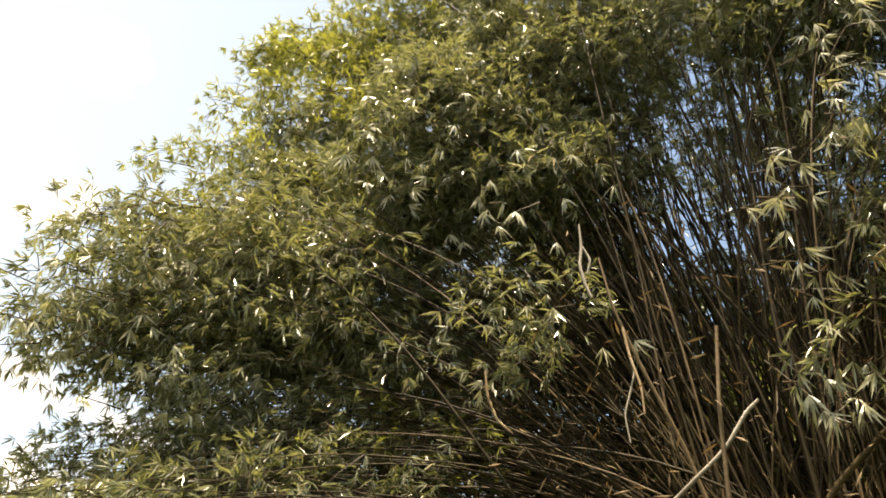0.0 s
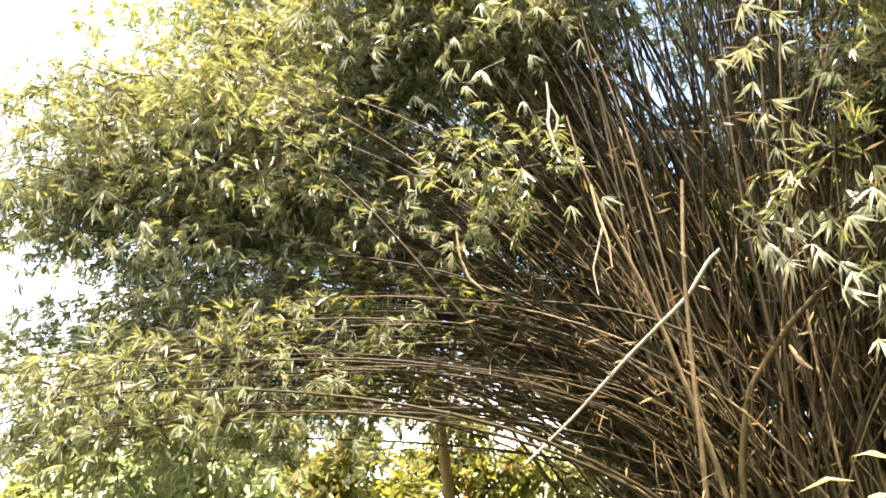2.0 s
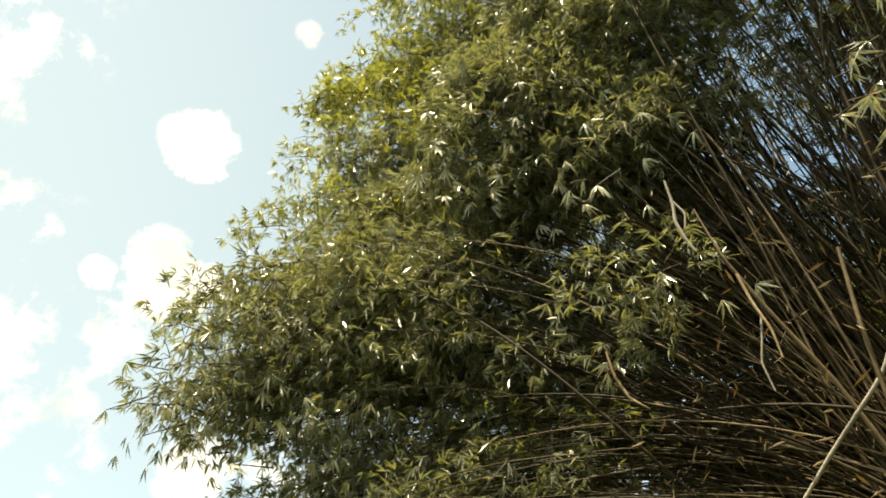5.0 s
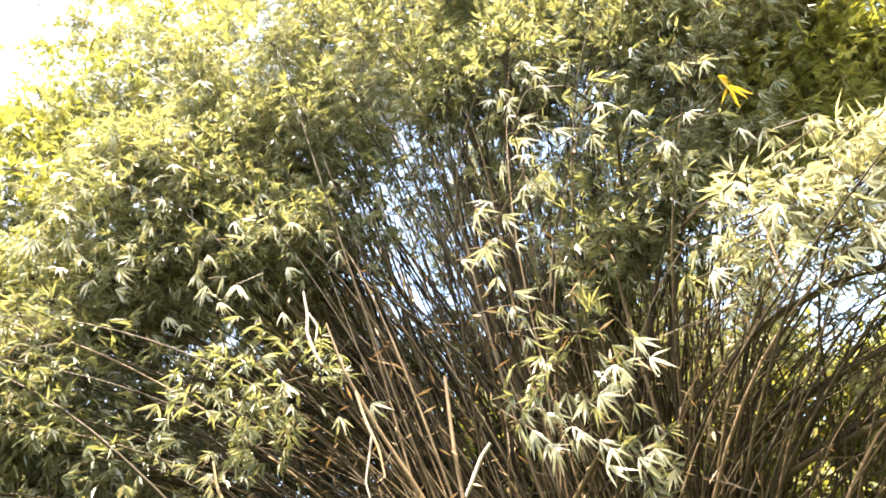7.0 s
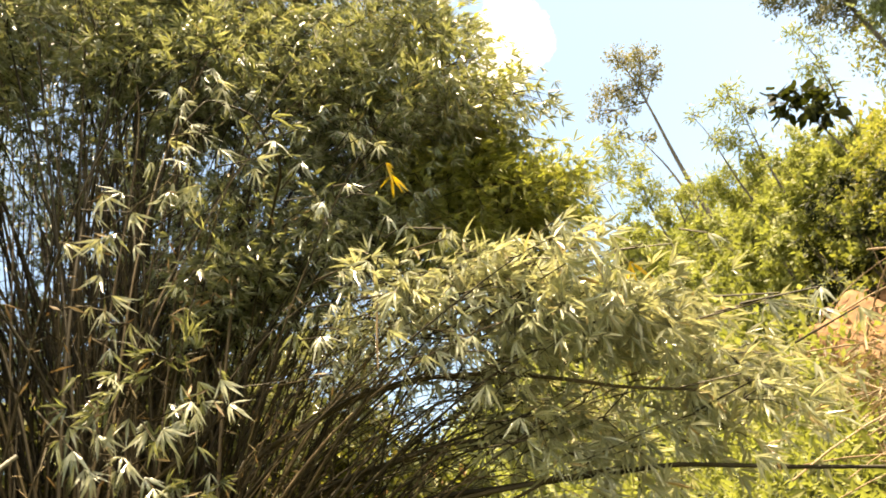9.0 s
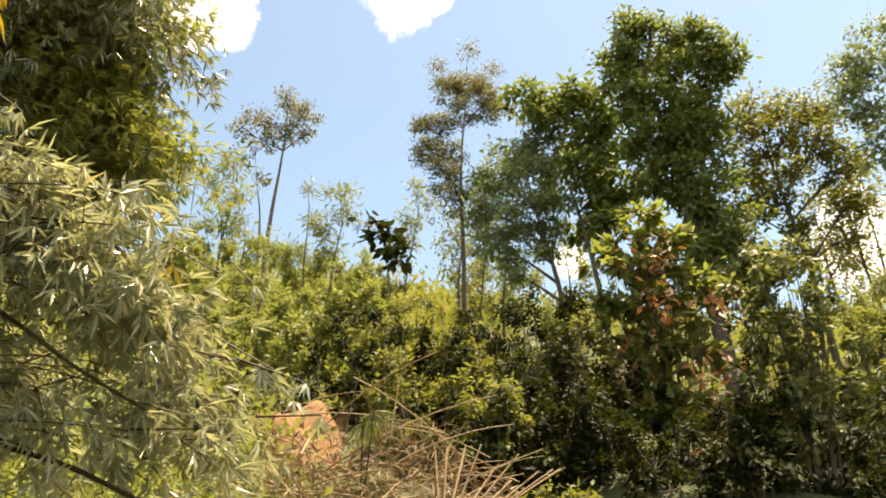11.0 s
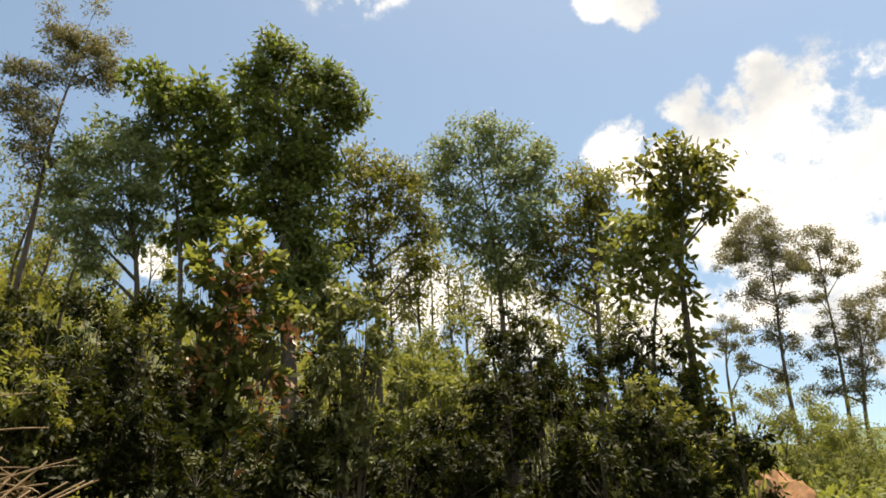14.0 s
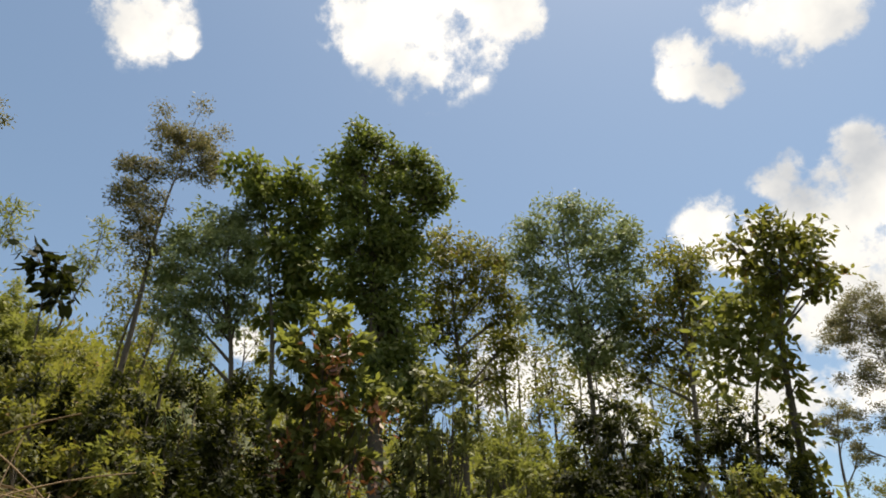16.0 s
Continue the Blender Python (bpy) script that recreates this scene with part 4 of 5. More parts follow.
tree("small_tree", 91.7, 17, h_at(17, 29.4), masses(17, (-1.5, 29.5, 0.3, 0.15), (-0.9, 28.7, 0.27, 0.15), (0.3, 28.8, 0.33, 0.15), (0.4, 27.7, 0.3, 0.21), (1.2, 26.8, 0.21, 0.15)), 0.3, DARK_SHADED_LEAF, 420, "small tree with very large dark drooping leaves", 0.05, (0.06, 0), width=0.5)
tree("slender_tree", 98.1, 19, h_at(19, 41.2), masses(19, (1.1, 41, 1.18, 0.51), (3.3, 39.4, 0.69, 0.5), (-0.1, 39.6, 0.69, 0.46), (2.4, 38.4, 0.75, 0.42), (-2.4, 36.8, 0.74, 0.48), (-2.8, 35.1, 0.51, 0.4), (-0.9, 34.8, 0.61, 0.4), (-1.5, 33.3, 0.71, 0.46), (-0.5, 31.4, 0.59, 0.45), (-0.5, 37.3, 0.45, 0.33)), 0.1, GREY_LEAF, 2900, "tall slender tree with a rounded brown-tipped top", 0.1, (0.33, 0), width=0.4)
tree("tall_tree", 107.2, 18, h_at(18, 35.2), masses(18, (-4.3, 34.5, 0.85, 0.44), (-1.6, 35.1, 0.69, 0.48), (-6.2, 32.9, 0.77, 0.47), (-3, 32.6, 0.93, 0.5), (0.1, 32.7, 0.5, 0.57), (-6.1, 30.5, 0.68, 0.49), (-3.1, 30.2, 0.81, 0.49), (-0.1, 29.8, 0.55, 0.55), (-6, 28.1, 0.57, 0.41), (-3.5, 27.7, 0.7, 0.44), (-0.9, 27.6, 0.47, 0.41), (-4.8, 25.8, 0.62, 0.34)), 0.15, SILVER_LEAF, 1900, "leafy tree with light grey-green leaves", 0.11, (-0.82, 0), width=0.4)
tree("tall_tree", 110.4, 17.5, h_at(17.5, 38.9), masses(17.5, (-5, 38.8, 0.7, 0.38), (-2.4, 38.2, 0.87, 0.45), (0.2, 37.1, 0.75, 0.48), (-3.2, 36.8, 0.68, 0.37), (1.9, 35.6, 0.47, 0.5), (-0.6, 35.1, 0.67, 0.43), (1.6, 33.3, 0.59, 0.49), (-1.2, 32.9, 0.55, 0.49), (2.3, 31.2, 0.54, 0.54), (0, 30.5, 0.57, 0.44), (-1.1, 28.3, 0.46, 0.37), (1.6, 28.6, 0.47, 0.4)), 0.2, VINE_LEAF, 1200, "tree with large glossy dark-green leaves", 0.1, (-0.95, 0), width=0.45)
tree("vine_covered_tree", 118.9, 16, h_at(16, 42.4), masses(16, (-3.1, 42.6, 0.47, 0.34), (-0.8, 41.5, 0.57, 0.33), (1.5, 41.2, 0.46, 0.33), (-4.6, 41, 0.43, 0.4), (3.7, 39.8, 0.49, 0.42), (5.4, 38.8, 0.29, 0.35), (-1.8, 39.6, 0.81, 0.45), (-4.9, 39.1, 0.32, 0.42), (1.5, 38.5, 0.8, 0.48), (-2.7, 37, 0.78, 0.53), (3.7, 37.3, 0.5, 0.47), (0.5, 35.9, 0.83, 0.52),
     (-3, 34, 0.6, 0.6), (-0.4, 33.3, 0.75, 0.6), (1.6, 33.3, 0.6, 0.6), (-2.3, 31, 0.58, 0.61), (0.7, 30.3, 0.72, 0.58), (-1.2, 28, 0.65, 0.56), (1.7, 27.7, 0.62, 0.56), (-1.1, 25.4, 0.63, 0.5), (1.3, 25, 0.63, 0.49), (-0.1, 22.8, 0.76, 0.49), (2.7, 23.3, 0.54, 0.46)), 0.15, VINE_LEAF, 2300, "tall tree wrapped in dark climbing vines", 0.22, (-0.7, 0), width=0.5)
tree("tall_tree", 125.8, 18, h_at(18, 35.1), masses(18, (-1.1, 34.5, 0.68, 0.34), (1.5, 33.8, 0.57, 0.4), (-2.2, 33, 0.67, 0.47), (3.6, 32.8, 0.53, 0.47), (0.4, 31.8, 0.76, 0.49), (2.9, 30.6, 0.65, 0.42), (-1.2, 30.1, 0.65, 0.49), (1.3, 29.1, 0.58, 0.42), (3.8, 28.4, 0.41, 0.35), (-1.2, 27.7, 0.57, 0.44), (-3.2, 27.2, 0.54, 0.47), (-0.3, 25.9, 0.37, 0.34),
     (3.7, 26.2, 0.41, 0.37), (4.9, 29.2, 0.42, 0.42), (2.6, 24, 0.34, 0.34), (-0.8, 23.7, 0.4, 0.37)), 0.15, MID_LEAF, 1500, "slim tree with olive-green leaves", 0.1, (-0.16, 0), width=0.4)
tree("tall_tree", 136.1, 17, h_at(17, 36.5), masses(17, (-0.5, 36.1, 0.82, 0.33), (-3.3, 34.8, 0.61, 0.42), (2.1, 35.4, 0.65, 0.36), (5.7, 34.2, 0.38, 0.38), (3.9, 33.2, 0.63, 0.41), (-0.3, 33.7, 0.86, 0.41), (-4.1, 32.7, 0.47, 0.41), (-2.7, 31.2, 0.62, 0.4), (1.5, 31.3, 0.77, 0.43), (5.1, 31.3, 0.53, 0.43), (-0.8, 29.5, 0.67, 0.33), (3.2, 29.1, 0.67, 0.39),
     (-3.4, 29.1, 0.45, 0.3), (1, 27.8, 0.6, 0.36), (4.6, 28.2, 0.45, 0.39), (-0.6, 27, 0.39, 0.24), (2.9, 26.7, 0.44, 0.33), (3.2, 25.3, 0.5, 0.32), (0.6, 24.7, 0.41, 0.38), (-0.2, 26.3, 0.44, 0.27), (-2.5, 27.7, 0.36, 0.24), (2, 24.1, 0.35, 0.29)), 0.14, SILVER_LEAF, 1900, "broad leafy tree with silvery green leaves", 0.1, (0.03, 0), width=0.4)
tree("tall_tree", 142.7, 17, h_at(17, 32.4), masses(17, (1.7, 31.9, 0.59, 0.25), (4.1, 31, 0.49, 0.28), (2.4, 30.2, 0.7, 0.34), (3.9, 29.1, 0.39, 0.36), (0, 28.4, 0.57, 0.39), (2.4, 28, 0.54, 0.39), (-1, 26.8, 0.5, 0.39), (1.5, 25.9, 0.53, 0.38), (-0.2, 24.4, 0.49, 0.38), (2.4, 24.5, 0.35, 0.35), (-1.7, 24.2, 0.35, 0.29), (0.9, 22.5, 0.34, 0.34),
     (-2.8, 23, 0.32, 0.29), (3.6, 26.5, 0.38, 0.35)), 0.14, MID_LEAF, 1600, "slim tree with a dense rounded olive top", 0.1, (0.86, 0), width=0.4)
tree("tall_tree", 149.5, 13, h_at(13, 31.7), masses(13, (2.3, 32.1, 0.41, 0.19), (4.2, 31.2, 0.4, 0.21), (6.4, 30.5, 0.31, 0.21), (0.5, 31, 0.31, 0.17), (2.9, 30, 0.58, 0.21), (5.5, 29, 0.42, 0.23), (6.8, 27.5, 0.27, 0.16), (0.4, 29.5, 0.3, 0.16), (3.4, 28.2, 0.51, 0.21), (5.3, 27.1, 0.32, 0.16), (1.9, 27, 0.34, 0.18), (1.8, 23.8, 0.11, 0.44),
     (1.4, 20.4, 0.14, 0.48), (1.1, 17, 0.17, 0.47), (0.9, 13.8, 0.21, 0.52), (1, 10.9, 0.33, 0.52), (1.4, 8.5, 0.37, 0.45), (-0.6, 8.4, 0.31, 0.41)), 0.16, MID_LEAF, 1200, "tall tree with large leaves and vines up its trunk", 0.12, (0.77, 0), width=0.5)
tree("tall_tree", 146.5, 14, h_at(14, 28.0), masses(14, (3.4, 27.6, 0.54, 0.22), (1.3, 26.9, 0.44, 0.24), (4.7, 26.4, 0.29, 0.24), (2.4, 25.6, 0.53, 0.29), (0.2, 25.1, 0.34, 0.26), (3.7, 24.2, 0.36, 0.29), (1.4, 23.3, 0.47, 0.26), (-0.7, 23, 0.31, 0.21), (3, 22, 0.28, 0.24), (0.1, 21.6, 0.3, 0.19)), 0.2, LIGHT_LEAF, 900, "small tree with a light yellow-green crown", 0.07, (0.86, 0), width=0.4)
tree("slender_tree", 156.2, 34, h_at(34, 25.4), masses(34, (1.6, 25.1, 1.29, 0.58), (-0.4, 24.3, 1.05, 0.64), (3, 23.4, 1.04, 0.63), (1.1, 23.3, 1.44, 0.58), (-1.2, 23, 0.98, 0.46), (3, 21.5, 0.85, 0.51), (0.9, 21.2, 1.42, 0.51), (-0.8, 19.9, 0.96, 0.39), (1.4, 19, 1.01, 0.45), (-0.2, 17.5, 1, 0.5), (-1.6, 15.5, 0.71, 0.38), (1.2, 16.2, 0.66, 0.44),
     (0.1, 14.4, 0.93, 0.38)), 0.11, GREY_LEAF, 2100, "tall slender tree with an airy grey-green crown", 0.12, (1.13, 0), width=0.4, group="slender trees on the ridge")
tree("slender_tree", 159.5, 36, h_at(36, 23.2), masses(36, (1.7, 22.8, 1.03, 0.49), (2.9, 21.7, 0.84, 0.54), (1, 21.8, 1.03, 0.48), (3.1, 20.4, 0.54, 0.42), (1.7, 20.2, 0.78, 0.36), (0.8, 18.8, 0.59, 0.36)), 0.11, GREY_LEAF, 2100, "tall slender tree with an airy grey-green crown", 0.12, (1.26, 0), width=0.4, group="slender trees on the ridge")
tree("slender_tree", 160.3, 34, h_at(34, 17.9), masses(34, (1.5, 17.6, 1, 0.44), (2.6, 16.3, 0.83, 0.5), (0.2, 16.3, 0.94, 0.44), (1.6, 15.4, 0.99, 0.44), (-0.7, 15.1, 0.77, 0.38), (1.8, 14, 0.71, 0.44), (-0.1, 13.6, 0.98, 0.38), (0.6, 12.3, 0.98, 0.38), (-1.5, 12.7, 0.71, 0.33)), 0.11, GREY_LEAF, 2100, "tall slender tree with an airy grey-green crown", 0.12, (1.19, 0), width=0.4, group="slender trees on the ridge")
tree("slender_tree", 152.2, 38, h_at(38, 19.1), masses(38, (1.4, 18.4, 0.69, 0.44), (0.5, 17.5, 0.62, 0.5), (1.3, 16.6, 0.49, 0.37), (1.7, 15, 0.37, 0.31)), 0.11, GREY_LEAF, 2100, "slim far tree with a thin grey-green crown", 0.12, (0.86, 0), width=0.4, group="slender trees on the ridge")
tree("slender_tree", 164.1, 36, h_at(36, 19.2), masses(36, (1.7, 18.5, 1.18, 0.53), (0, 17.8, 1, 0.53), (2.5, 17.1, 1.06, 0.53), (0.8, 16, 1.17, 0.52), (0.7, 13.7, 1.04, 0.52)), 0.11, GREY_LEAF, 2100, "tall slender tree with an airy grey-green crown", 0.12, (1.19, 0), width=0.4, group="slender trees on the ridge")

# thin trunks of the stand between the larger trees
for az, r, el in [(127.5, 20, 27.6), (129.3, 19, 27.9), (130.6, 21, 27.9), (131.5, 18, 27.4), (135.4, 20, 25.7), (136.9, 18, 26), (138.2, 19, 25), (141.4, 20, 23.7), (143.3, 18, 23.4),
     (144.7, 19, 23.7), (146.1, 20, 21.2), (148.8, 18, 19.9), (99.7, 22, 31.4), (101.5, 21, 30.6), (107.6, 21, 27.7), (98, 20, 29.9), (125, 21, 26.3), (133.5, 21, 26.8)]:
    H = h_at(r, el)
    tree("slim_tree", az, r, H, [(RNG.normal() * 0.2, 0, H - 0.6, 0.75, 0.6), (RNG.normal() * 0.5, 0, H - 1.8, 0.65, 0.7), (RNG.normal() * 0.4, 0, H - 3.2, 0.4, 0.35), (RNG.normal() * 0.4, 0, H - 4.8, 0.3, 0.25)], 0.13, MID_LEAF, 480, "slim straight tree with a small leafy top", 0.07, (RNG.normal() * 0.35, 0), group="slim trees of the stand")

# trees beyond the bamboo
for az, r, el, n, mat in [(-6, 21, 11, 1.5, MID_LEAF), (-13, 22, 13, 1.6, GREY_LEAF), (-19, 19, 13, 1.5, SILVER_LEAF), (-26, 22, 10, 1.5, LIGHT_LEAF), (9.5, 25, 9, 1.6, LIGHT_LEAF), (2.5, 24, 12, 1.5, MID_LEAF), (15, 22, 19, 1.7, MID_LEAF), (19, 20, 24, 1.7, MID_LEAF),
                          (24, 19, 27, 1.6, MID_LEAF), (29, 19, 28, 1.7, LIGHT_LEAF), (34, 18, 28, 1.7, MID_LEAF), (40, 18, 26, 1.7, MID_LEAF), (46, 18, 22, 1.7, MID_LEAF), (53, 19, 17, 1.6, LIGHT_LEAF), (66, 22, 22, 1.6, LIGHT_LEAF), (75, 22, 26, 1.5, LIGHT_LEAF), (-43, 25, 12.5, 1.6, MID_LEAF), (-47, 24, 15.5, 1.5, MID_LEAF), (-34, 28, 9, 1.8, MID_LEAF)]:
    H = h_at(r, el)
    tree("tree", az, r, H, [(0, 0, H - 0.8, n * 0.7, 0.9), (-1.1, 0, H - 2.0, n * 0.8, 1.0), (1.1, 0, H - 2.2, n * 0.8, 1.0), (0, 0.4, H - 3.6, n, 1.1), (0.4, 0.2, H - 5.2, n * 0.9, 1.0)], 0.28, mat, 620, "leafy tree beyond the bamboo", 0.12, (RNG.normal() * 0.3, 0), group="trees beyond the bamboo")


# ---- shrubs on the bank ----
def shrub(name, az, r, masses, leaf, mat, count, label, width=0.4, group=""):
    base = on_ground(az, r, -0.1)
    t = thing(name, base, label, "shrub", group)
    right = np.array([math.cos(radians(az)), -math.sin(radians(az)), 0])
    P, N, wood = [], [], []
    for dx, el, rx, rz in masses:
        c = right * dx + np.array([0, 0, h_at(r, el) - base[2]])
        n = max(7, int(22 * rx * rz))
        q = scatter_dirs(n, 0.3) * RNG.uniform(0.4, 1, (n, 1)) ** 0.6 * [rx, rx, rz]
        u = np.linspace(0, 1, 6)[:, None]
        stem = right * dx * 0.3 * (1 - u) + c * u
        wood.append(tube(stem, np.linspace(0.02, 0.007, 6), 5))
        for p in q:
            wood.append(tube(stem[3] * (1 - u[::2]) + (c + p) * u[::2], [0.007, 0.005, 0.003], 4))
        m = int(count * rx * rz)
        pick = RNG.integers(0, n, m)
        off = RNG.normal(size=(m, 3)) * 0.15 * (rx + rz) / 2
        P.append(c + q[pick] + off), N.append(unit(q[pick] + off))
    P, N = np.concatenate(P), np.concatenate(N)
    m = len(P)
    l = leaf * RNG.uniform(0.6, 1.3, m)
    along = unit(N * 0.7 + RNG.normal(size=(m, 3)) * 0.5 + [0, 0, -0.35])
    face = unit(RNG.normal(size=(m, 3)) * 0.45 + [0, 0, 0.8] + N * 0.5)
    part("trunk", mesh_from("trunk", *join(wood), BARK, True), t)
    part("leaves", mesh_from("leaves", *(broad_leaves if leaf > 0.15 else flat_leaves)(P, along, face, l, l * width, 0.18), mat), t, kind="stuff")
    return t


young = shrub("young_tree", 114.2, 11, [(-0.06, 28.2, 0.39, 0.21), (-0.38, 26.4, 0.42, 0.25), (0.25, 26.4, 0.38, 0.25), (-0.69, 25, 0.32, 0.23), (-0.08, 24.4, 0.56, 0.28), (0.46, 23.2, 0.37, 0.28), (-0.56, 22.6, 0.46, 0.28), (0.04, 21.4, 0.52, 0.28), (0.65, 20.7, 0.33, 0.24), (-0.6, 19.6, 0.42, 0.24), (-0.08, 18.5, 0.45, 0.25), (0.42, 17.7, 0.36, 0.25),
     (-0.19, 15.6, 0.39, 0.25), (-0.4, 14, 0.35, 0.23), (0.21, 14, 0.39, 0.25)], 0.19, LIGHT_LEAF, 3200, "young tree with bright yellow-green and reddish leaves")
shrub("vine_mound", 123.4, 9.4, [(-0.13, 23.7, 0.37, 0.18), (0.26, 23.2, 0.29, 0.21), (-0.36, 21.9, 0.36, 0.27), (0.1, 21, 0.39, 0.31), (0.41, 20.5, 0.2, 0.31), (-0.2, 18.5, 0.39, 0.34), (0.25, 17.1, 0.31, 0.38), (-0.13, 15.1, 0.35, 0.38), (0.23, 13.3, 0.26, 0.38), (-0.07, 11.3, 0.33, 0.33)], 0.13, MOUND_LEAF, 3400, "tall mound of hanging vines")
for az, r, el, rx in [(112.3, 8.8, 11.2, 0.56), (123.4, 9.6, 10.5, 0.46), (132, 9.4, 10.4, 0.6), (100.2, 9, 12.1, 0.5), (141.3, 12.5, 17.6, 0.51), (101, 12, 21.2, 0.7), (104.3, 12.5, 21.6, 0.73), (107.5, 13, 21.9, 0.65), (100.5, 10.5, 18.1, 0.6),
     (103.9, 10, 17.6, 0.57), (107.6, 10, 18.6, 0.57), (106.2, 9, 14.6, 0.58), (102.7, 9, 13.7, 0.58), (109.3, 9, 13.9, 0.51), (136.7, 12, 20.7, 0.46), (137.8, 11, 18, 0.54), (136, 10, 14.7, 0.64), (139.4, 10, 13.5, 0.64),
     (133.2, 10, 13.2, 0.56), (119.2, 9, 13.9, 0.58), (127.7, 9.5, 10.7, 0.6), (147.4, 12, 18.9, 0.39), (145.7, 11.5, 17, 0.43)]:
    shrub("shrub", az, r, [(0, el, rx, rx * 0.6), (RNG.normal() * 0.5 * rx, el - 2.4, rx, rx * 0.7), (RNG.normal() * 0.6 * rx, el - 5.0, rx * 1.1, rx * 0.7)], 0.11, DARK_SHADED_LEAF, 2900, "dense dark shaded leafy shrub on the bank", group="shrubs on the bank")
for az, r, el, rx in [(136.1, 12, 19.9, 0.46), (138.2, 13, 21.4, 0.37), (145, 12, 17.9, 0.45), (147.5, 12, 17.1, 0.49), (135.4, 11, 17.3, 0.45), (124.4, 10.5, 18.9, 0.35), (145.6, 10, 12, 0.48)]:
    shrub("shrub", az, r, [(0, el, rx, rx * 0.6), (RNG.normal() * 0.5 * rx, el - 2.4, rx, rx * 0.7), (RNG.normal() * 0.6 * rx, el - 5.0, rx * 1.1, rx * 0.7)], 0.11, DARK_SHADED_LEAF, 2900, "dense dark shaded leafy shrub on the bank", group="shrubs on the bank")
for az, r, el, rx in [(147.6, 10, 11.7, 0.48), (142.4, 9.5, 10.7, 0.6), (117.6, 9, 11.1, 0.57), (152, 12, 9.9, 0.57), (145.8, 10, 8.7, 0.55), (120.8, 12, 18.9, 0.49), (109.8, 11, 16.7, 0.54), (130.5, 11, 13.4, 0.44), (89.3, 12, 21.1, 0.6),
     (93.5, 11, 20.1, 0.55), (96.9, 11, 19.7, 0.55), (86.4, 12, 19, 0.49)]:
    shrub("shrub", az, r, [(0, el, rx, rx * 0.6), (RNG.normal() * 0.5 * rx, el - 2.4, rx, rx * 0.7), (RNG.normal() * 0.6 * rx, el - 5.0, rx * 1.1, rx * 0.7)], 0.11, DARK_SHADED_LEAF, 2900, "dense dark shaded leafy shrub on the bank", group="shrubs on the bank")
for az, r, el, rx in [(127.6, 14, 18.7, 0.53), (133.2, 13, 18.4, 0.47), (130.4, 13.5, 18.6, 0.51), (128.6, 13, 19.6, 0.54), (131.5, 14, 20.3, 0.58), (129.8, 11.5, 16.4, 0.43), (141.4, 13, 15, 0.42), (145.7, 11, 14.9, 0.35), (100.1, 9, 16.2, 0.44),
     (153.4, 20, 10.9, 0.63), (156.7, 22, 10.4, 0.87), (159.2, 24, 9.2, 1.14)]:
    shrub("shrub", az, r, [(0, el, rx, rx * 0.6), (RNG.normal() * 0.5 * rx, el - 2.4, rx, rx * 0.7), (RNG.normal() * 0.6 * rx, el - 5.0, rx * 1.1, rx * 0.7)], 0.1, LIGHT_LEAF, 2900, "bright green leafy shrub on the bank", group="shrubs on the bank")
for az, r, el, rx in [(147.4, 11, 14.6, 0.44), (156.4, 26, 12, 0.91), (159, 26, 10.8, 0.91), (153.5, 22, 12.9, 0.63), (139.5, 13, 20.4, 0.32), (132.5, 10.5, 15.8, 0.34), (107.7, 12, 20.3, 0.4), (148.5, 11, 10, 0.35), (93.5, 10, 17.4, 0.57),
     (98, 11, 18, 0.63), (94.3, 14, 22.5, 0.71), (97.3, 13, 21.1, 0.65), (91.6, 13, 20.3, 0.65), (100.6, 9, 15.4, 0.44), (105.3, 7.6, 7.8, 0.36), (107.1, 7.2, 6, 0.34), (102.7, 8, 7.9, 0.28)]:
    shrub("shrub", az, r, [(0, el, rx, rx * 0.6), (RNG.normal() * 0.5 * rx, el - 2.4, rx, rx * 0.7), (RNG.normal() * 0.6 * rx, el - 5.0, rx * 1.1, rx * 0.7)], 0.1, MID_LEAF, 2900, "olive-green leafy shrub on the bank", group="shrubs on the bank")
for az, r, el, rx in [(76.6, 20, 27.1, 0.8), (80, 24, 26.5, 1.04), (83.9, 26, 26.1, 1.13), (88.4, 26, 26.1, 1.13), (90.3, 22, 25.4, 0.83), (81.3, 18, 23.7, 0.86), (85.2, 17, 22.9, 0.8), (77.4, 16, 23.1, 0.81), (88.5, 16, 22.5, 0.67),
     (84, 13, 20.4, 0.65), (80.2, 13, 20.3, 0.65), (74.6, 18, 25.5, 0.78), (89.5, 12, 18.8, 0.43), (92.5, 20, 24.1, 0.78), (99.8, 24, 25, 1.03), (103.2, 26, 24.2, 1.11), (84.4, 22, 26.2, 0.95), (87.9, 18, 24.9, 0.77),
     (90.8, 15, 23, 0.71), (84.7, 16, 22.6, 0.76)]:
    shrub("shrub", az, r, [(0, el, rx, rx * 0.6), (RNG.normal() * 0.5 * rx, el - 2.4, rx, rx * 0.7), (RNG.normal() * 0.6 * rx, el - 5.0, rx * 1.1, rx * 0.7)], 0.13, LIGHT_LEAF, 2900, "yellow-green bush on the hillside", group="shrubs on the bank")

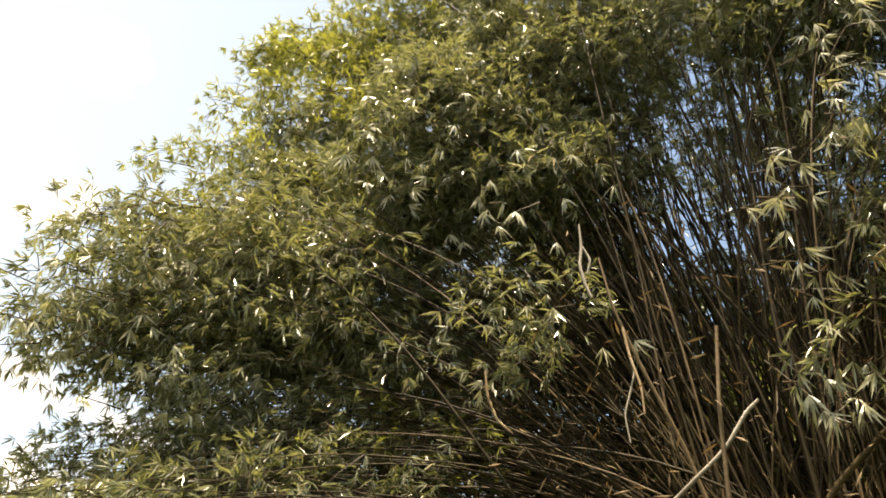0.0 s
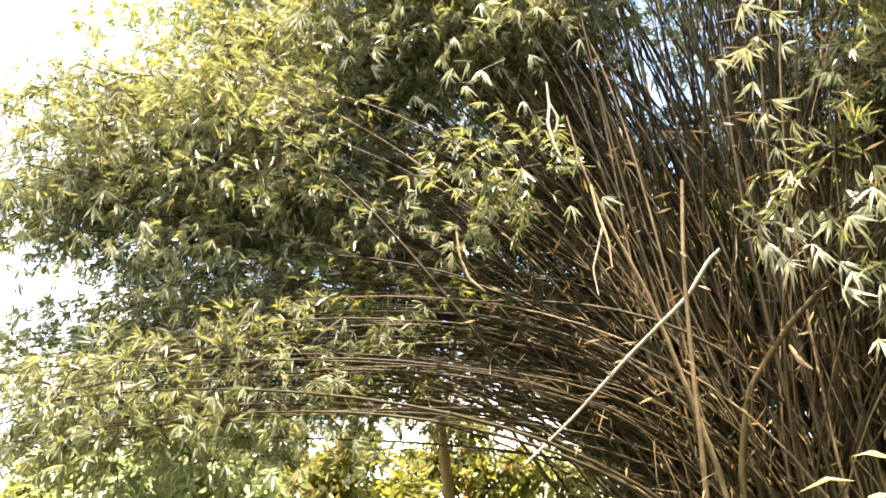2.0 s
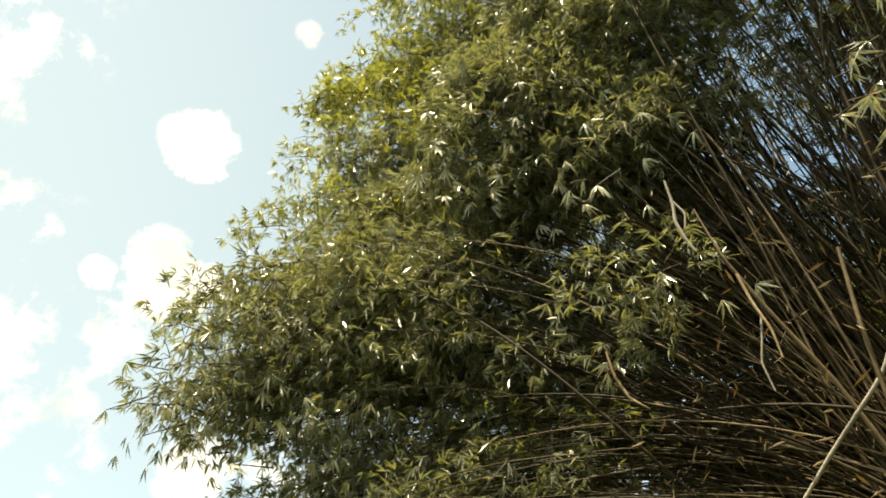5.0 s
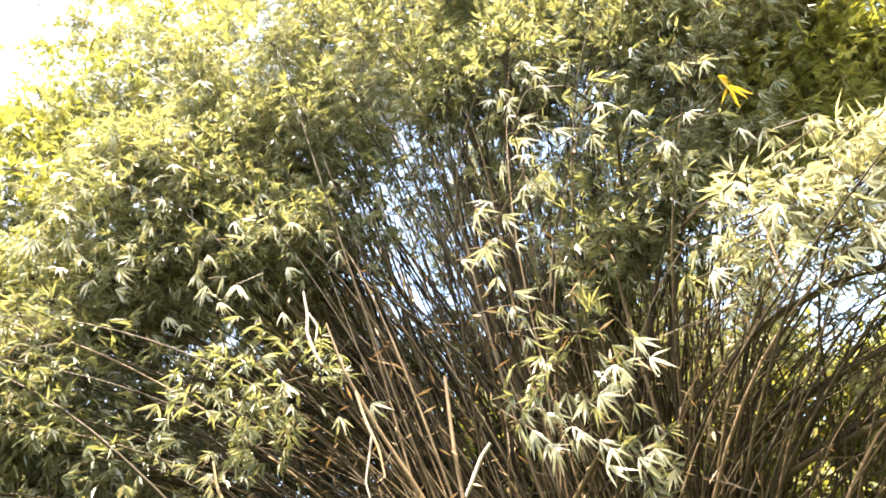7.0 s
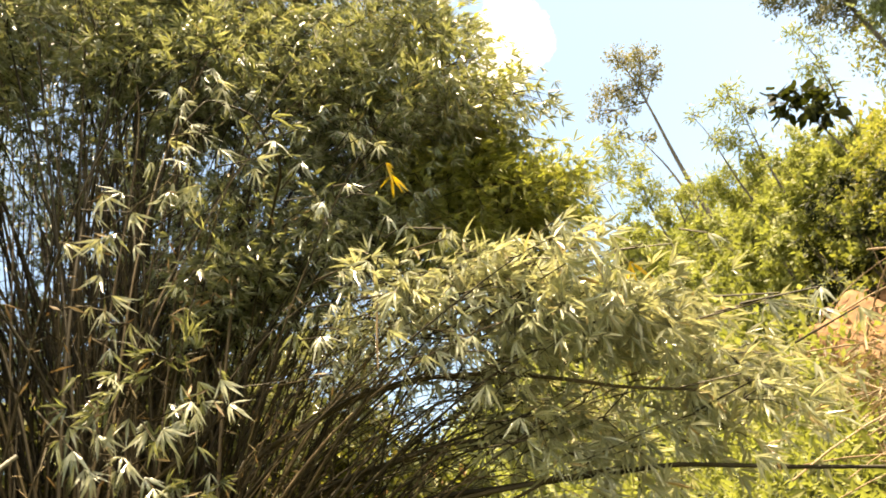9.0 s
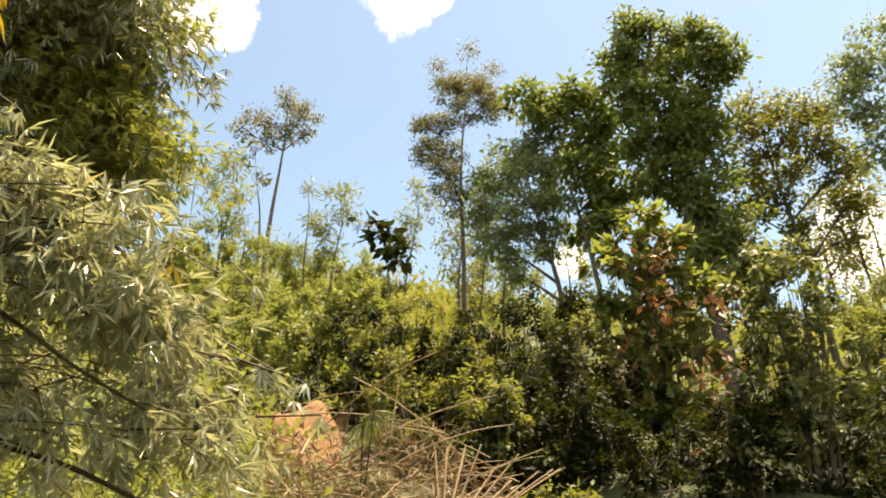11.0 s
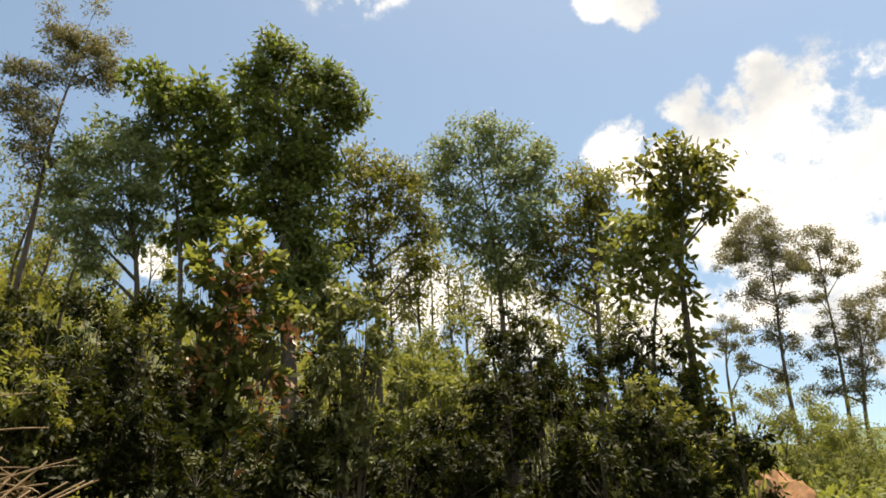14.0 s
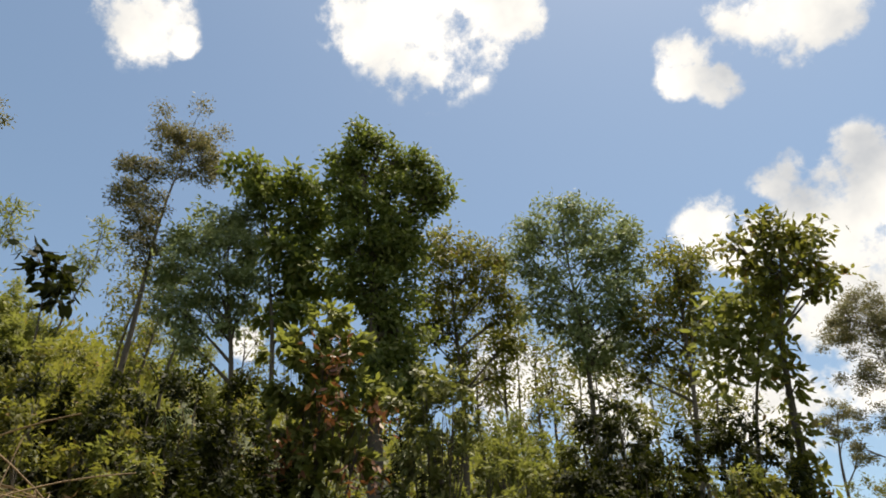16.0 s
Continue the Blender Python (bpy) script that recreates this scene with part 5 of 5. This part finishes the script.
# reddish young shoots
for az, el, r in [(114.6, 25.3, 10.4), (118.9, 21.1, 10.6), (110.9, 18, 10.4), (117.8, 16.4, 10.4), (114.4, 21.4, 10.4), (117.1, 12.7, 10.2)]:
    at = spot(az, el, r, EYE_TREES) - np.array(young.location)
    m = 60
    P = at + RNG.normal(size=(m, 3)) * 0.17
    l = 0.16 * RNG.uniform(0.6, 1.2, m)
    part("red_shoot", mesh_from("red_shoot", *flat_leaves(P, scatter_dirs(m, -0.4), scatter_dirs(m, 1.0), l, l * 0.35), RED_LEAF), young, "reddish-brown young leaves", "stuff")


# ---- undergrowth that covers the hillside ----
def cover(name, n, az0, az1, r0, r1, leaf, mat, tall, label, per=23, power=0.8):
    az = RNG.uniform(az0, az1, n)
    r = r0 + (r1 - r0) * RNG.uniform(0, 1, n) ** (1 / power)
    keep = ~((az > 83.5) & (az < 89.5) & (r > 10) & (r < 13))
    az, r, n = az[keep], r[keep], int(keep.sum())
    x, y = r * np.sin(np.radians(az)), r * np.cos(np.radians(az))
    c = np.stack([x, y, height(x, y)], -1)
    big = (0.5 + r / 30)[:, None]
    k = np.repeat(np.arange(n), per)
    off = RNG.normal(size=(n * per, 3)) * [0.38, 0.38, 0.3] * tall * big[k]
    off[:, 2] = np.abs(off[:, 2])
    P = c[k] + off * RNG.uniform(0.6, 1.5, (n, 1))[k]
    l = leaf * RNG.uniform(0.6, 1.3, len(k)) * (0.6 + r[k] / 28)
    along = unit(off + RNG.normal(size=off.shape) * 0.35 + [0, 0, 0.05])
    face = unit(RNG.normal(size=off.shape) * 0.5 + [0, 0, 1])
    ob = new(name, mesh_from(name, *flat_leaves(P, along, face, l, l * 0.38, 0.2), mat))
    return tagged(ob, label, "undergrowth", kind="stuff")


cover("undergrowth", 900, 40, 90, 10, 80, 0.17, MOUND_LEAF, 1.1, "dull olive scrub on the hillside")
cover("undergrowth", 1300, 40, 81, 10, 80, 0.2, LIGHT_LEAF, 1.0, "yellow-green scrub covering the hillside")
cover("undergrowth", 700, 84, 98, 12, 60, 0.2, MID_LEAF, 1.2, "olive-brown scrub above the cut bank")
cover("undergrowth", 600, 98, 140, 17, 60, 0.2, MID_LEAF, 1.2, "olive-green scrub covering the hillside")
cover("undergrowth", 500, 120, 175, 17, 60, 0.18, LIGHT_LEAF, 0.9, "bright scrub on the slope")
cover("undergrowth", 900, 95, 150, 9.5, 17, 0.12, DARK_SHADED_LEAF, 0.8, "dark shaded leafy undergrowth on the bank")
cover("undergrowth", 700, 57, 81, 6.6, 12, 0.14, LIGHT_LEAF, 0.9, "yellow-green scrub at the foot of the slope")
cover("grass", 900, 140, 185, 9, 40, 0.3, LIGHT_LEAF, 0.5, "tall grass on the slope", 20)
cover("grass", 500, -60, 60, 6, 30, 0.3, LIGHT_LEAF, 0.5, "grass round the bamboo", 16)


# ---- bare soil of the bank ----
def soil_patch(name, az0, az1, r0, r1, lift, label):
    a = np.radians(np.linspace(az0, az1, 22))
    r = np.linspace(r0, r1, 22)
    A, R = np.meshgrid(a, r)
    x, y = R * np.sin(A) + EYE_TREES[0], R * np.cos(A) + EYE_TREES[1]
    ex, ey = np.linspace(-1, 1, 22)[None], np.linspace(-1, 1, 22)[:, None]
    hump = np.clip(1.15 - (ex**2 + ey**2) + 0.25 * np.sin(ex * 7 + ey * 5), -0.5, 1)
    z = height(x, y) + lift * hump + 0.1 * np.sin(x * 5) * np.sin(y * 7 + x) + RNG.normal(size=x.shape) * 0.02
    i, j = np.meshgrid(np.arange(21), np.arange(21), indexing="ij")
    f = np.stack([i * 22 + j, i * 22 + j + 1, (i + 1) * 22 + j + 1, (i + 1) * 22 + j], -1).reshape(-1, 4)
    ob = new(name, mesh_from(name, np.stack([x, y, z], -1).reshape(-1, 3), f, SOIL, True))
    return tagged(ob, label, "soil", kind="structure")


soil_patch("soil_bank", 81.5, 89, 9.8, 13.4, 0.4, "bare orange soil on the cut bank")
soil_patch("soil_mound", 152.5, 156.5, 16.5, 20.5, 0.85, "bare reddish soil beside the grass")
soil_patch("soil_bank_foot", 90, 120, 3.4, 7.4, 0.12, "brown earth under the brush")


# ---- heap of cut bamboo ----
heap_at = on_ground(100, 7.0)
heap = thing("brush_heap", heap_at, "heap of dry tan bamboo stems and twigs on the bank", "brush heap")
for k in range(170):
    az = RNG.uniform(84, 105)
    r = RNG.uniform(5.6, 8.2) if az < 102 else RNG.uniform(4.2, 6.5)
    mid = on_ground(az, r, 0.15 + (0.6 + 0.7 * (r > 6.8 and az < 98)) * RNG.uniform() ** 1.4) - heap_at
    d = unit(np.array([RNG.normal() * 0.5, RNG.normal(), RNG.normal() * 0.22 + 0.12]))
    half = RNG.uniform(0.35, 1.2)
    s = np.linspace(-1, 1, 7)[:, None]
    path = mid + d * half * s + np.array([0, 0, -0.12]) * s ** 2 * half
    part("dry_stem", mesh_from("dry_stem", *tube(path, RNG.uniform(0.004, 0.011) * np.linspace(1, 0.6, 7), 6), DEAD_WOOD, True), heap)
for k in range(11):
    foot = spot(96.5, 5.2, 6.6, EYE_TREES) - heap_at
    tip = spot(95.5 + k * 1.0 + RNG.normal() * 0.5, 9.5 + RNG.uniform(0, 3.2) - abs(k - 2) * 0.1, 6.9, EYE_TREES) - heap_at
    s = np.linspace(0, 1, 6)[:, None]
    part("dry_stem", mesh_from("dry_stem", *tube(foot * (1 - s) + tip * s, np.linspace(0.013, 0.008, 6), 6), DEAD_WOOD, True), heap)
m = 9000
az = RNG.uniform(83, 116, m)
r = np.where(az < 102, RNG.uniform(5.8, 8.4, m), RNG.uniform(4.0, 6.7, m))
x, y = r * np.sin(np.radians(az)) + EYE_TREES[0], r * np.cos(np.radians(az)) + EYE_TREES[1]
P = np.stack([x, y, height(x, y) + RNG.uniform(0, 0.5, m) * np.where((r > 6.8) & (az < 98), 1.8, 1)], -1) - heap_at
l = 0.16 * RNG.uniform(0.5, 1.4, m)
part("dry_litter", mesh_from("dry_litter", *flat_leaves(P, scatter_dirs(m, 0.1), scatter_dirs(m, 0.6), l, l * 0.12), DRY_LEAF), heap, "dry brown leaves and twigs", "stuff")


# ---- fan palm leaves and pale fronds on the bank ----
def fan_palm(az, el, r, size, label, mat=LIGHT_LEAF, m=12):
    top = spot(az, el, r, EYE_TREES)
    foot = on_ground(az, r)
    t = thing("fan_palm", foot, label, "palm")
    for k in range(3):
        c = top - foot + RNG.normal(size=3) * size * 0.8 * (k > 0)
        s = np.linspace(0, 1, 6)[:, None]
        part("stalk", mesh_from("stalk", *tube(c * s, np.linspace(0.014, 0.006, 6), 5), CULM, True), t)
        ang = np.linspace(-1.25, 1.25, m)
        axis, flat = np.array([0.15, -0.45, -0.85]), unit(np.array([0.2, -0.95, 0.3]))
        d = unit(axis) * np.cos(ang)[:, None] + flat * np.sin(ang)[:, None]
        L = size * (1 - 0.2 * np.abs(ang)) * RNG.uniform(0.85, 1.1, m)
        v, f = leaves(np.repeat(c[None], m, 0), d, np.repeat(np.array([[-0.8, 0, 0.6]]), m, 0), L, L * 0.1, 0.12, 0.55)
        part("frond", mesh_from("frond", v, f, mat), t)


fan_palm(90.4, 14.2, 7.4, 0.32, "small fan palm with pleated light-green leaves")
fan_palm(103.9, 19.8, 9.9, 0.26, "palm with pale silvery arching fronds", SILVER_LEAF, 7)
fan_palm(128.5, 12.7, 9.6, 0.28, "palm with upright pale-green fronds", LIGHT_LEAF, 5)
